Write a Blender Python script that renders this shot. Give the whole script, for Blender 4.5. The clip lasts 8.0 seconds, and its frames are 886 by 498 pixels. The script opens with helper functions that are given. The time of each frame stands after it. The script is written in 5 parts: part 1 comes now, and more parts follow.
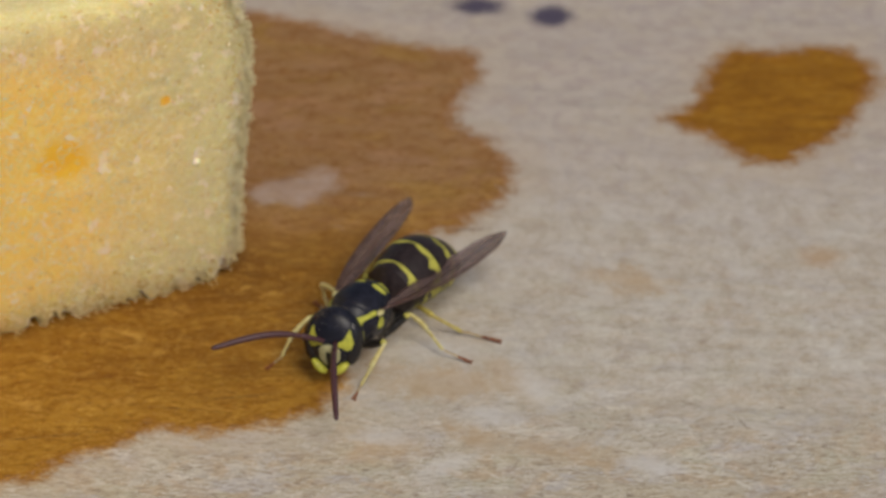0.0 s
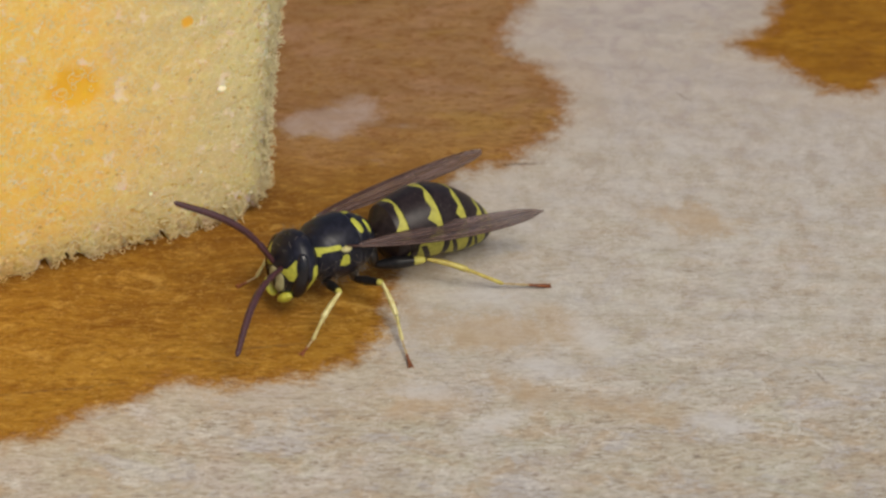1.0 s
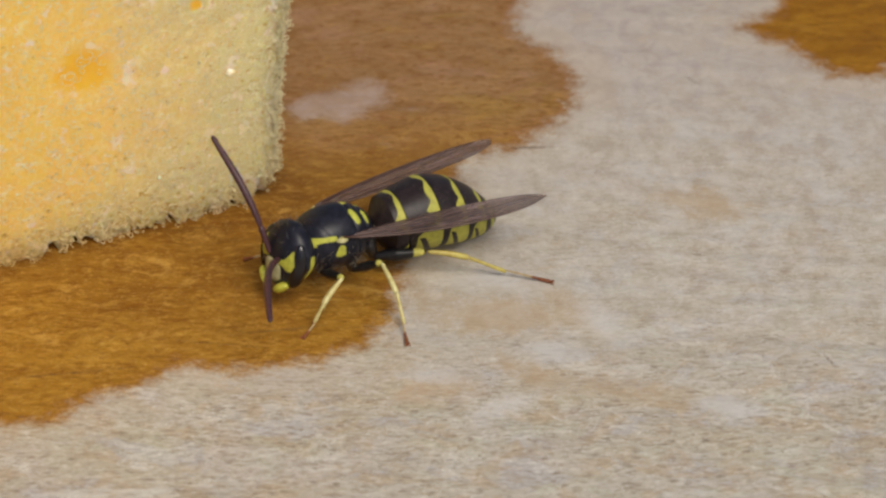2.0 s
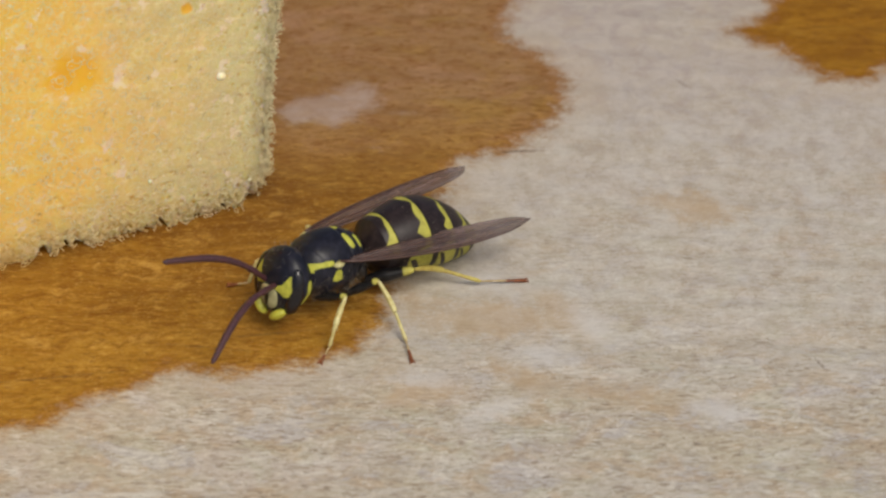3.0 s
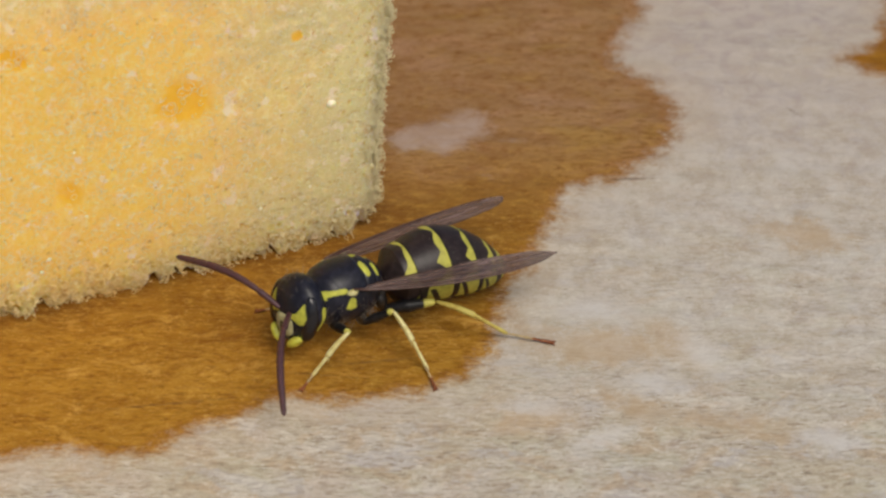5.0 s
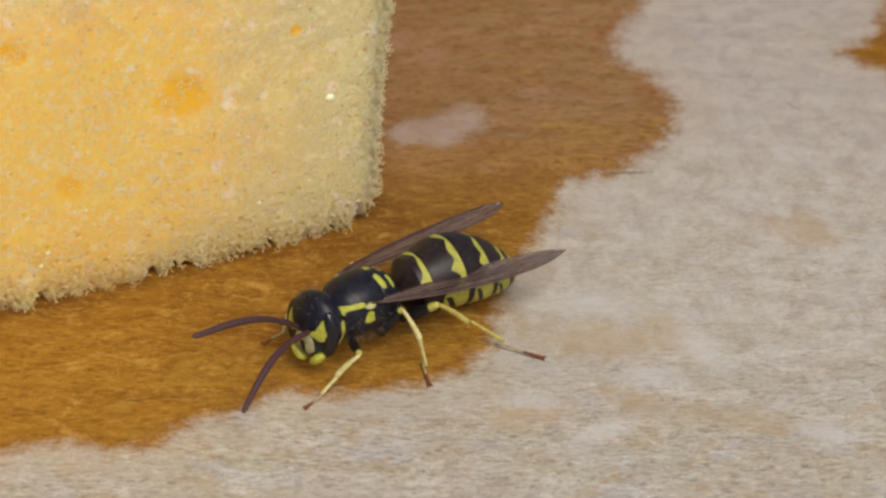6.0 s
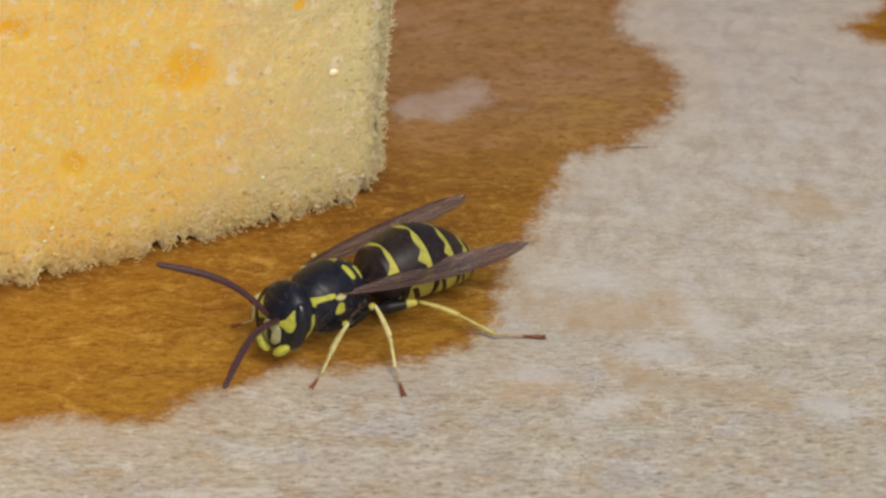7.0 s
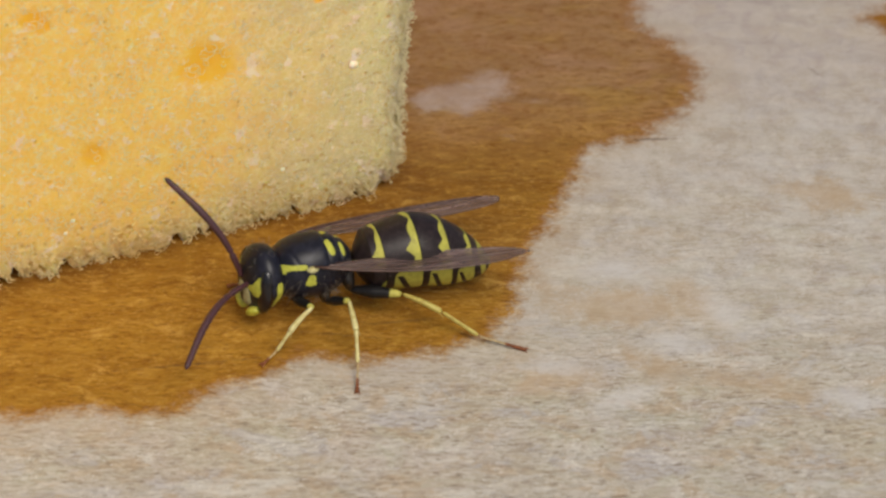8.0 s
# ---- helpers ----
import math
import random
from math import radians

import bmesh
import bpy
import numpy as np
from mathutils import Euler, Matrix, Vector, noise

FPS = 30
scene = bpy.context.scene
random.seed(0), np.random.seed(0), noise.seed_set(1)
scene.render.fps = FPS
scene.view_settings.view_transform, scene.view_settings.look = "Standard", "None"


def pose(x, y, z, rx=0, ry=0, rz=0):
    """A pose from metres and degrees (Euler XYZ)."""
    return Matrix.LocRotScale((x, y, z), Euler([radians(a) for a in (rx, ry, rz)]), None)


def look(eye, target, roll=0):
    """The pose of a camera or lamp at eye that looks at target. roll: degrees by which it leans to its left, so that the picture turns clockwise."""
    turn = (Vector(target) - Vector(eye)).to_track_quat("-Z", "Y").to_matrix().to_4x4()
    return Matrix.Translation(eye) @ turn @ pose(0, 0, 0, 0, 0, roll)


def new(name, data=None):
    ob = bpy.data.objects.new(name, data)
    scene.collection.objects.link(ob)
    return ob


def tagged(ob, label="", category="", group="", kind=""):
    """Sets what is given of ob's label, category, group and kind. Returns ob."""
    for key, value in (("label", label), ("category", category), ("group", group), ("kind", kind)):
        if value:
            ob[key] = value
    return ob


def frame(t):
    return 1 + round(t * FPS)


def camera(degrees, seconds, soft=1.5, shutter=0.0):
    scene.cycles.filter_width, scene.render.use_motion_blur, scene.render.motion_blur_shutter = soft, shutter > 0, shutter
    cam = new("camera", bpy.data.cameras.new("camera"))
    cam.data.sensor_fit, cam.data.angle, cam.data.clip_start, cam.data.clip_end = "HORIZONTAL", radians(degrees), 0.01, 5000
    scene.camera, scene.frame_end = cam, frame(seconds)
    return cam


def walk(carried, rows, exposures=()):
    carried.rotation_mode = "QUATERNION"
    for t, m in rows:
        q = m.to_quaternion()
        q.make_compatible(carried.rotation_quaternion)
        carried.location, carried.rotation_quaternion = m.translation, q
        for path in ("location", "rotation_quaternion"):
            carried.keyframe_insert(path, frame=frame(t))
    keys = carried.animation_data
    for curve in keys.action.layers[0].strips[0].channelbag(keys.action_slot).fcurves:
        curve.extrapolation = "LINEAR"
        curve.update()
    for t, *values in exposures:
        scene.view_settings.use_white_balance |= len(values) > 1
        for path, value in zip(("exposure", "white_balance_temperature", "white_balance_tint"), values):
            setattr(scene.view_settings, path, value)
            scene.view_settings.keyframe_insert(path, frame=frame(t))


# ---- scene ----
MM = 0.001

# ---- camera ----
cam = camera(12, 8.0, soft=2.5)
cam.data.dof.use_dof = True
cam.data.dof.focus_distance = 0.211
cam.data.dof.aperture_fstop = 92
walk(cam, [
    (0, pose(0.00000, -0.19026, 0.13823, 54.794, -0.428, -0.750)),
    (0.1, pose(0.00000, -0.18736, 0.13613, 54.773, -0.282, -0.530)),
    (0.2, pose(0.00000, -0.18447, 0.13402, 54.849, -0.207, -0.409)),
    (0.3, pose(0.00000, -0.18157, 0.13192, 54.889, -0.158, -0.324)),
    (0.4, pose(0.00000, -0.17867, 0.12981, 54.845, -0.095, -0.219)),
    (0.5, pose(0.00000, -0.17577, 0.12771, 54.697, -0.069, -0.166)),
    (0.6, pose(0.00000, -0.17539, 0.12743, 54.546, -0.130, -0.232)),
    (0.7, pose(0.00000, -0.17501, 0.12715, 54.413, -0.149, -0.239)),
    (0.8, pose(0.00000, -0.17463, 0.12688, 54.273, -0.177, -0.258)),
    (0.9, pose(0.00000, -0.17425, 0.12660, 54.147, -0.183, -0.246)),
    (1, pose(0.00000, -0.17387, 0.12632, 53.998, -0.178, -0.219)),
    (1.1, pose(0.00000, -0.17384, 0.12630, 53.884, -0.166, -0.202)),
    (1.2, pose(0.00000, -0.17380, 0.12627, 53.785, -0.117, -0.133)),
    (1.3, pose(0.00000, -0.17377, 0.12625, 53.769, -0.076, -0.077)),
    (1.4, pose(0.00000, -0.17373, 0.12622, 53.762, -0.036, -0.020)),
    (1.5, pose(0.00000, -0.17370, 0.12620, 53.750, -0.022, -0.001)),
    (1.6, pose(0.00000, -0.17370, 0.12620, 53.755, -0.045, -0.032)),
    (1.7, pose(0.00000, -0.17370, 0.12620, 53.770, -0.077, -0.075)),
    (2.8, pose(0.00000, -0.17369, 0.12620, 53.779, -0.150, -0.173)),
    (2.9, pose(0.00000, -0.17369, 0.12619, 53.802, -0.168, -0.198)),
    (3, pose(0.00000, -0.17369, 0.12619, 53.825, -0.186, -0.222)),
    (3.2, pose(0.00000, -0.17368, 0.12619, 53.771, -0.199, -0.269)),
    (3.5, pose(0.00000, -0.17367, 0.12618, 53.723, -0.153, -0.248)),
    (3.6, pose(0.00000, -0.17370, 0.12620, 53.815, -0.150, -0.238)),
    (3.7, pose(0.00000, -0.17374, 0.12623, 53.961, -0.145, -0.224)),
    (3.8, pose(0.00000, -0.17377, 0.12625, 54.060, -0.086, -0.135)),
    (4, pose(0.00000, -0.17383, 0.12630, 54.081, -0.070, -0.097)),
    (4.1, pose(0.00000, -0.17384, 0.12630, 54.036, -0.040, -0.066)),
    (4.2, pose(0.00000, -0.17384, 0.12631, 54.028, 0.015, -0.001)),
    (4.3, pose(0.00000, -0.17385, 0.12631, 54.042, 0.069, 0.063)),
    (4.4, pose(0.00000, -0.17386, 0.12631, 54.073, 0.160, 0.177)),
    (4.5, pose(0.00000, -0.17386, 0.12632, 54.122, 0.275, 0.326)),
    (4.6, pose(0.00000, -0.17380, 0.12627, 54.152, 0.377, 0.522)),
    (4.7, pose(0.00000, -0.17374, 0.12623, 54.186, 0.486, 0.727)),
    (4.8, pose(0.00000, -0.17368, 0.12618, 54.190, 0.605, 0.944)),
    (4.9, pose(0.00000, -0.17362, 0.12614, 54.208, 0.624, 1.025)),
    (5, pose(0.00000, -0.17355, 0.12609, 54.204, 0.603, 1.050)),
    (5.1, pose(0.00000, -0.17358, 0.12611, 54.171, 0.595, 1.036)),
    (5.2, pose(0.00000, -0.17360, 0.12613, 54.140, 0.596, 1.035)),
    (6.3, pose(0.00000, -0.17384, 0.12630, 54.105, 0.608, 1.022)),
    (6.4, pose(0.00000, -0.17386, 0.12632, 54.067, 0.636, 1.058)),
    (6.5, pose(0.00000, -0.17388, 0.12633, 53.999, 0.672, 1.104)),
    (6.6, pose(0.00000, -0.17386, 0.12631, 53.875, 0.624, 1.039)),
    (6.8, pose(0.00000, -0.17380, 0.12628, 53.815, 0.636, 1.060)),
    (7, pose(0.00000, -0.17375, 0.12624, 53.777, 0.636, 1.065)),
    (7.5, pose(0.00000, -0.17387, 0.12633, 53.747, 0.674, 1.063)),
    (7.8, pose(0.00000, -0.17402, 0.12643, 53.711, 0.721, 1.072)),
    (7.9, pose(0.00000, -0.17407, 0.12647, 53.688, 0.784, 1.140)),
    (8, pose(0.00000, -0.17411, 0.12650, 53.668, 0.863, 1.230)),
], exposures=[(0.0, -0.10), (0.6, 0.0), (1.2, 0.10), (2.0, 0.12), (8.0, 0.13)])

# ---- daylight: bright overcast ----
world = bpy.data.worlds.new("sky")
scene.world = world
world.use_nodes = True
wn = world.node_tree.nodes
sky = wn.new("ShaderNodeTexSky")
sky.sky_type = "NISHITA"
sky.sun_disc = False
sky.sun_elevation = radians(55)
sky.sun_rotation = radians(151)
sky.air_density, sky.dust_density, sky.ozone_density = 1.0, 4.0, 0.6
wn["Background"].inputs["Strength"].default_value = 0.078
world.node_tree.links.new(sky.outputs[0], wn["Background"].inputs["Color"])
sun = new("sun", bpy.data.lights.new("sun", "SUN"))
sun.data.energy, sun.data.angle, sun.data.color = 1.86, radians(30), (1.0, 0.95, 0.84)
sun.matrix_world = look((0.28, -0.50, 0.82), (0, 0, 0))


# ---- materials ----
class Mat:
    """A small node builder on one Principled material."""

    def __init__(self, name, rough=0.5, **kw):
        self.m = bpy.data.materials.new(name)
        self.m.use_nodes = True
        self.t = self.m.node_tree
        self.b = self.t.nodes["Principled BSDF"]
        self.b.inputs["Roughness"].default_value = rough
        for k, v in kw.items():
            self.b.inputs[k.replace("_", " ")].default_value = v
        self.co = self.node("ShaderNodeTexCoord").outputs["Object"]

    def node(self, kind, **props):
        n = self.t.nodes.new(kind)
        for k, v in props.items():
            if k == "operation":
                n.operation = v
            elif k == "blend":
                n.data_type, n.blend_type = "RGBA", v
            elif k == "distance":
                n.distance = v
            elif k == "feature":
                n.feature = v
            elif k == "attribute":
                n.attribute_name = v
        return n

    def put(self, value, socket):
        if isinstance(value, bpy.types.NodeSocket):
            self.t.links.new(value, socket)
        else:
            socket.default_value = value

    def mapped(self, scale=(1, 1, 1), turn=0.0, loc=(0, 0, 0)):
        n = self.node("ShaderNodeMapping")
        n.inputs["Scale"].default_value = [s / MM for s in scale]
        n.inputs["Rotation"].default_value = (0, 0, radians(turn))
        n.inputs["Location"].default_value = loc
        self.put(self.co, n.inputs["Vector"])
        return n.outputs[0]

    def noise(self, vector, scale=1.0, detail=3.0, rough=0.55, distort=0.0):
        n = self.node("ShaderNodeTexNoise")
        for k, v in (("Scale", scale), ("Detail", detail), ("Roughness", rough), ("Distortion", distort)):
            n.inputs[k].default_value = v
        self.put(vector, n.inputs["Vector"])
        return n.outputs["Fac"]

    def cells(self, vector, scale=1.0, feature="F1", out="Distance"):
        n = self.node("ShaderNodeTexVoronoi", feature=feature)
        n.inputs["Scale"].default_value = scale
        self.put(vector, n.inputs["Vector"])
        return n.outputs[out]

    def math(self, op, a, b=0.0, c=0.0):
        n = self.node("ShaderNodeMath", operation=op)
        for v, s in zip((a, b, c), n.inputs):
            self.put(v, s)
        return n.outputs[0]

    def step(self, value, lo, hi, to_lo=0.0, to_hi=1.0):
        n = self.node("ShaderNodeMapRange")
        n.interpolation_type = "SMOOTHSTEP"
        for v, s in zip((value, lo, hi, to_lo, to_hi), n.inputs):
            self.put(v, s)
        return n.outputs[0]

    def mix(self, fac, a, b, blend="MIX"):
        n = self.node("ShaderNodeMix", blend=blend)
        for v, s in ((fac, n.inputs[0]), (a, n.inputs[6]), (b, n.inputs[7])):
            self.put((*v, 1) if isinstance(v, tuple) and len(v) == 3 else v, s)
        return n.outputs[2]

    def attr(self, name):
        return self.node("ShaderNodeAttribute", attribute=name).outputs["Fac"]

    def color(self, c):
        self.put((*c, 1) if isinstance(c, tuple) else c, self.b.inputs["Base Color"])
        return self

    def bump(self, height, strength=0.5, depth=0.05):
        n = self.node("ShaderNodeBump")
        n.inputs["Strength"].default_value = strength
        n.inputs["Distance"].default_value = depth * MM
        self.put(height, n.inputs["Height"])
        self.put(n.outputs[0], self.b.inputs["Normal"])
        return self

    def set(self, name, value):
        self.put(value, self.b.inputs[name])
        return self


def wood_material():
    m = Mat("weathered_wood", 0.75)
    fibre = m.noise(m.mapped((1.5, 3.6, 4), -7), 1.0, 6, 0.72, 1.6)
    fine = m.noise(m.mapped((3.6, 9, 8), 4), 1.0, 3, 0.6, 1.0)
    broad = m.noise(m.mapped((0.10, 0.20, 0.2), -8), 1.0, 3, 0.5, 0.5)
    patch = m.noise(m.mapped((0.34, 0.50, 0.5), 18, (3, 5, 0)), 1.0, 6, 0.68, 1.2)
    curl = m.noise(m.mapped((1.9, 4.6, 3), -12, (9, 2, 0)), 1.0, 4, 0.65, 1.3)
    thread = m.cells(m.mapped((1.5, 5.0, 3), -24), 1.0, "DISTANCE_TO_EDGE")
    wob = m.math("SUBTRACT", m.noise(m.mapped((0.8, 1.1, 1), 0), 1.0, 6, 0.7, 0.4), 0.5)
    wob2 = m.math("SUBTRACT", m.noise(m.mapped((4, 7, 5), 0), 1.0, 3, 0.6), 0.5)
    c = m.mix(m.step(broad, 0.35, 0.68), (0.48, 0.422, 0.322), (0.50, 0.458, 0.40))
    # broad patches of rosy, greenish, bluish and tan weathering
    for k, (tint, scale, turn) in enumerate((((0.49, 0.415, 0.36), 0.22, 25), ((0.49, 0.465, 0.355), 0.20, -20), ((0.45, 0.425, 0.43), 0.27, 10), ((0.48, 0.36, 0.235), 0.36, -30))):
        tone = m.noise(m.mapped((scale, 1.5 * scale, 1), turn, (3 * k + 2, 5 * k, k)), 1.0, 5, 0.65, 0.8)
        c = m.mix(m.math("MULTIPLY", m.step(tone, 0.50, 0.63), 0.72), c, tint)
    c = m.mix(m.math("MULTIPLY", m.step(patch, 0.47, 0.70), 0.50), c, (0.43, 0.345, 0.235))
    c = m.mix(m.math("MULTIPLY", m.step(fibre, 0.44, 0.66), 0.46), c, (0.31, 0.235, 0.15))
    c = m.mix(m.math("MULTIPLY", m.step(curl, 0.54, 0.72), 0.20), c, (0.62, 0.58, 0.50))
    nick = m.noise(m.mapped((1.5, 4.4, 5), -3, (2, 6, 3)), 1.0, 3, 0.6, 0.5)
    c = m.mix(m.math("MULTIPLY", m.step(nick, 0.53, 0.64), 0.48), c, (0.27, 0.215, 0.145))
    c = m.mix(m.math("MULTIPLY", m.step(nick, 0.46, 0.35), 0.42), c, (0.68, 0.635, 0.53))
    c = m.mix(m.math("MULTIPLY", m.step(fine, 0.58, 0.76), 0.55), c, (0.22, 0.155, 0.09))
    cloud = m.noise(m.mapped((0.34, 0.62, 0.8), -16, (4, 4, 7)), 1.0, 8, 0.76, 1.2)
    c = m.mix(m.math("MULTIPLY", m.step(cloud, 0.51, 0.68), 0.75), c, (0.65, 0.62, 0.55))
    c = m.mix(m.math("MULTIPLY", m.step(cloud, 0.47, 0.34), 0.45), c, (0.41, 0.325, 0.215))
    c = m.mix(m.math("MULTIPLY", m.step(thread, 0.05, 0.0), m.step(patch, 0.52, 0.40, 0.0, 0.10)), c, (0.70, 0.66, 0.58))
    dash = m.noise(m.mapped((1.7, 8.0, 8), -5, (5, 1, 2)), 1.0, 2, 0.5, 0.3)
    speck = m.noise(m.mapped((6, 9, 8), 10, (1, 7, 4)), 1.0, 2, 0.5, 0.6)
    c = m.mix(m.math("MULTIPLY", m.step(dash, 0.57, 0.66), m.step(patch, 0.42, 0.60, 0.38, 0.80)), c, (0.19, 0.14, 0.095))
    c = m.mix(m.math("MULTIPLY", m.step(speck, 0.59, 0.70), m.step(cloud, 0.44, 0.58, 0.25, 0.75)), c, (0.74, 0.715, 0.65))
    # the far part of the board turns a softer, mottled grey and rose
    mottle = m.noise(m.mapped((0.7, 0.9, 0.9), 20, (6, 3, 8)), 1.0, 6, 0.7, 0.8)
    far_tone = m.mix(m.step(mottle, 0.38, 0.64), (0.465, 0.40, 0.35), (0.37, 0.305, 0.28))
    far_tone = m.mix(m.math("MULTIPLY", m.step(patch, 0.50, 0.64), 0.5), far_tone, (0.46, 0.385, 0.30))
    c = m.mix(m.math("MULTIPLY", m.attr("grey"), m.step(broad, 0.25, 0.7, 0.65, 0.92)), c, far_tone)
    # soft clouds of bleached and tan wood across the middle of the board
    bloom = m.noise(m.mapped((0.62, 0.44, 0.5), 28, (2, 9, 5)), 1.0, 8, 0.78, 0.15)
    soft = m.mix(m.step(bloom, 0.37, 0.65), (0.60, 0.565, 0.51), (0.38, 0.31, 0.23))
    soft = m.mix(m.math("MULTIPLY", m.step(mottle, 0.52, 0.66), 0.4), soft, (0.47, 0.425, 0.41))
    c = m.mix(m.math("MULTIPLY", m.attr("mild"), 0.50), c, soft)
    ragged = m.math("ADD", m.math("MULTIPLY", m.math("SUBTRACT", bloom, 0.5), 3.4), m.math("ADD", m.math("MULTIPLY", wob, 2.2), m.math("MULTIPLY", wob2, 1.2)))
    c = m.mix(m.math("MULTIPLY", m.step(m.math("ADD", m.attr("tan"), ragged), -0.7, 0.9), 0.62), c, (0.46, 0.335, 0.205))
    c = m.mix(m.math("MULTIPLY", m.step(m.math("ADD", m.attr("bleach"), ragged), -0.5, 0.8), 0.62), c, (0.61, 0.585, 0.555))
    # wet stain: amber where the liquid has soaked in
    d = m.math("ADD", m.attr("wet"), m.math("ADD", m.math("MULTIPLY", wob, 2.8), m.math("MULTIPLY", m.math("ADD", wob2, m.math("SUBTRACT", bloom, 0.5)), 1.5)))
    wet = m.step(d, -0.80, 0.80)
    halo = m.math("MULTIPLY", m.step(d, -3.4, -0.4), m.step(broad, 0.3, 0.65, 0.15, 0.45))
    c = m.mix(halo, c, (0.47, 0.375, 0.275))
    rim = m.math("MULTIPLY", m.step(d, 0.05, 0.35), m.step(d, 1.3, 0.4))
    far = m.attr("dried")
    streak = m.noise(m.mapped((0.17, 0.60, 0.5), -11), 1.0, 7, 0.72, 1.6)
    blot = m.noise(m.mapped((0.28, 0.42, 0.5), 0, (2, 8, 1)), 1.0, 4, 0.6, 0.6)
    w = m.mix(m.step(streak, 0.34, 0.70), (0.40, 0.205, 0.023), (0.30, 0.135, 0.012))
    w2 = m.mix(m.step(streak, 0.36, 0.66), (0.325, 0.185, 0.085), (0.245, 0.125, 0.048))
    w2 = m.mix(m.math("MULTIPLY", m.step(blot, 0.52, 0.75), 0.7), w2, (0.37, 0.195, 0.095))
    tint = m.noise(m.mapped((0.22, 0.36, 0.5), 12, (7, 1, 4)), 1.0, 5, 0.65, 0.7)
    w2 = m.mix(m.math("MULTIPLY", m.step(tint, 0.52, 0.66), 0.55), w2, (0.33, 0.195, 0.045))
    w2 = m.mix(m.math("MULTIPLY", m.step(tint, 0.46, 0.34), 0.50), w2, (0.39, 0.225, 0.135))
    w = m.mix(far, w, w2)
    # deeper stain by the sponge, with the shade at its foot put into the colour
    w = m.mix(m.math("MULTIPLY", m.attr("seep"), m.step(blot, 0.25, 0.6, 0.55, 1.0)), w, m.mix(m.step(streak, 0.36, 0.66), (0.22, 0.094, 0.010), (0.13, 0.048, 0.005)))
    w = m.mix(m.attr("rich"), w, m.mix(m.step(streak, 0.36, 0.66), (0.35, 0.160, 0.010), (0.22, 0.088, 0.004)))
    calm = m.math("MULTIPLY", m.math("SUBTRACT", 1.0, m.math("MULTIPLY", far, 0.75)), m.math("SUBTRACT", 1.0, m.math("MULTIPLY", m.attr("rich"), 0.8)))
    w = m.mix(m.math("MULTIPLY", rim, 0.35), w, (0.27, 0.082, 0.004))
    w = m.mix(m.math("MULTIPLY", m.step(fibre, 0.45, 0.64), 0.42), w, (0.22, 0.088, 0.006))
    w = m.mix(m.math("MULTIPLY", m.step(cloud, 0.53, 0.66), m.math("MULTIPLY", calm, 0.55)), w, (0.60, 0.35, 0.08))
    w = m.mix(m.math("MULTIPLY", m.step(cloud, 0.47, 0.34), 0.60), w, (0.19, 0.070, 0.006))
    w = m.mix(m.math("MULTIPLY", m.step(curl, 0.56, 0.70), m.math("MULTIPLY", calm, 0.40)), w, (0.56, 0.34, 0.09))
    w = m.mix(m.math("MULTIPLY", m.step(nick, 0.53, 0.66), 0.60), w, (0.17, 0.062, 0.005))
    w = m.mix(m.math("MULTIPLY", m.step(nick, 0.44, 0.32), m.math("MULTIPLY", calm, 0.45)), w, (0.56, 0.32, 0.06))
    w = m.mix(m.math("MULTIPLY", m.step(dash, 0.58, 0.70), 0.35), w, (0.12, 0.04, 0.004))
    w = m.mix(m.math("MULTIPLY", m.step(speck, 0.60, 0.74), m.math("MULTIPLY", calm, 0.40)), w, (0.62, 0.40, 0.13))
    pale = m.math("MULTIPLY", m.step(m.math("ADD", m.attr("pale"), m.math("ADD", m.math("MULTIPLY", wob, 2.2), m.math("MULTIPLY", wob2, 0.8))), -0.45, 0.75), 0.80)
    w = m.mix(m.math("MULTIPLY", pale, m.step(mottle, 0.35, 0.60, 1.0, 0.65)), w, (0.43, 0.335, 0.285))
    c = m.mix(wet, c, w)
    faint = m.step(m.math("ADD", m.attr("faint"), m.math("MULTIPLY", wob, 2.0)), -0.7, 0.9)
    c = m.mix(m.math("MULTIPLY", faint, 0.5), c, (0.42, 0.24, 0.09))
    ink = m.step(m.math("ADD", m.attr("ink"), m.math("MULTIPLY", wob, 1.4)), -0.6, 0.5)
    c = m.mix(m.math("MULTIPLY", ink, 0.93), c, (0.055, 0.045, 0.085))
    crack = m.step(m.math("ADD", m.attr("crack"), m.math("MULTIPLY", wob2, 0.16)), -0.06, 0.05)
    c = m.mix(m.math("MULTIPLY", crack, 0.6), c, (0.10, 0.055, 0.03))
    m.color(c)
    m.set("Roughness", m.math("SUBTRACT", 0.82, m.math("MULTIPLY", wet, 0.20)))
    m.set("Specular IOR Level", 0.18)
    h = m.math("ADD", m.math("MULTIPLY", fibre, 0.5), m.math("ADD", m.math("MULTIPLY", fine, 0.35), m.math("MULTIPLY", curl, 0.6)))
    return m.bump(h, 0.5, 0.11).m


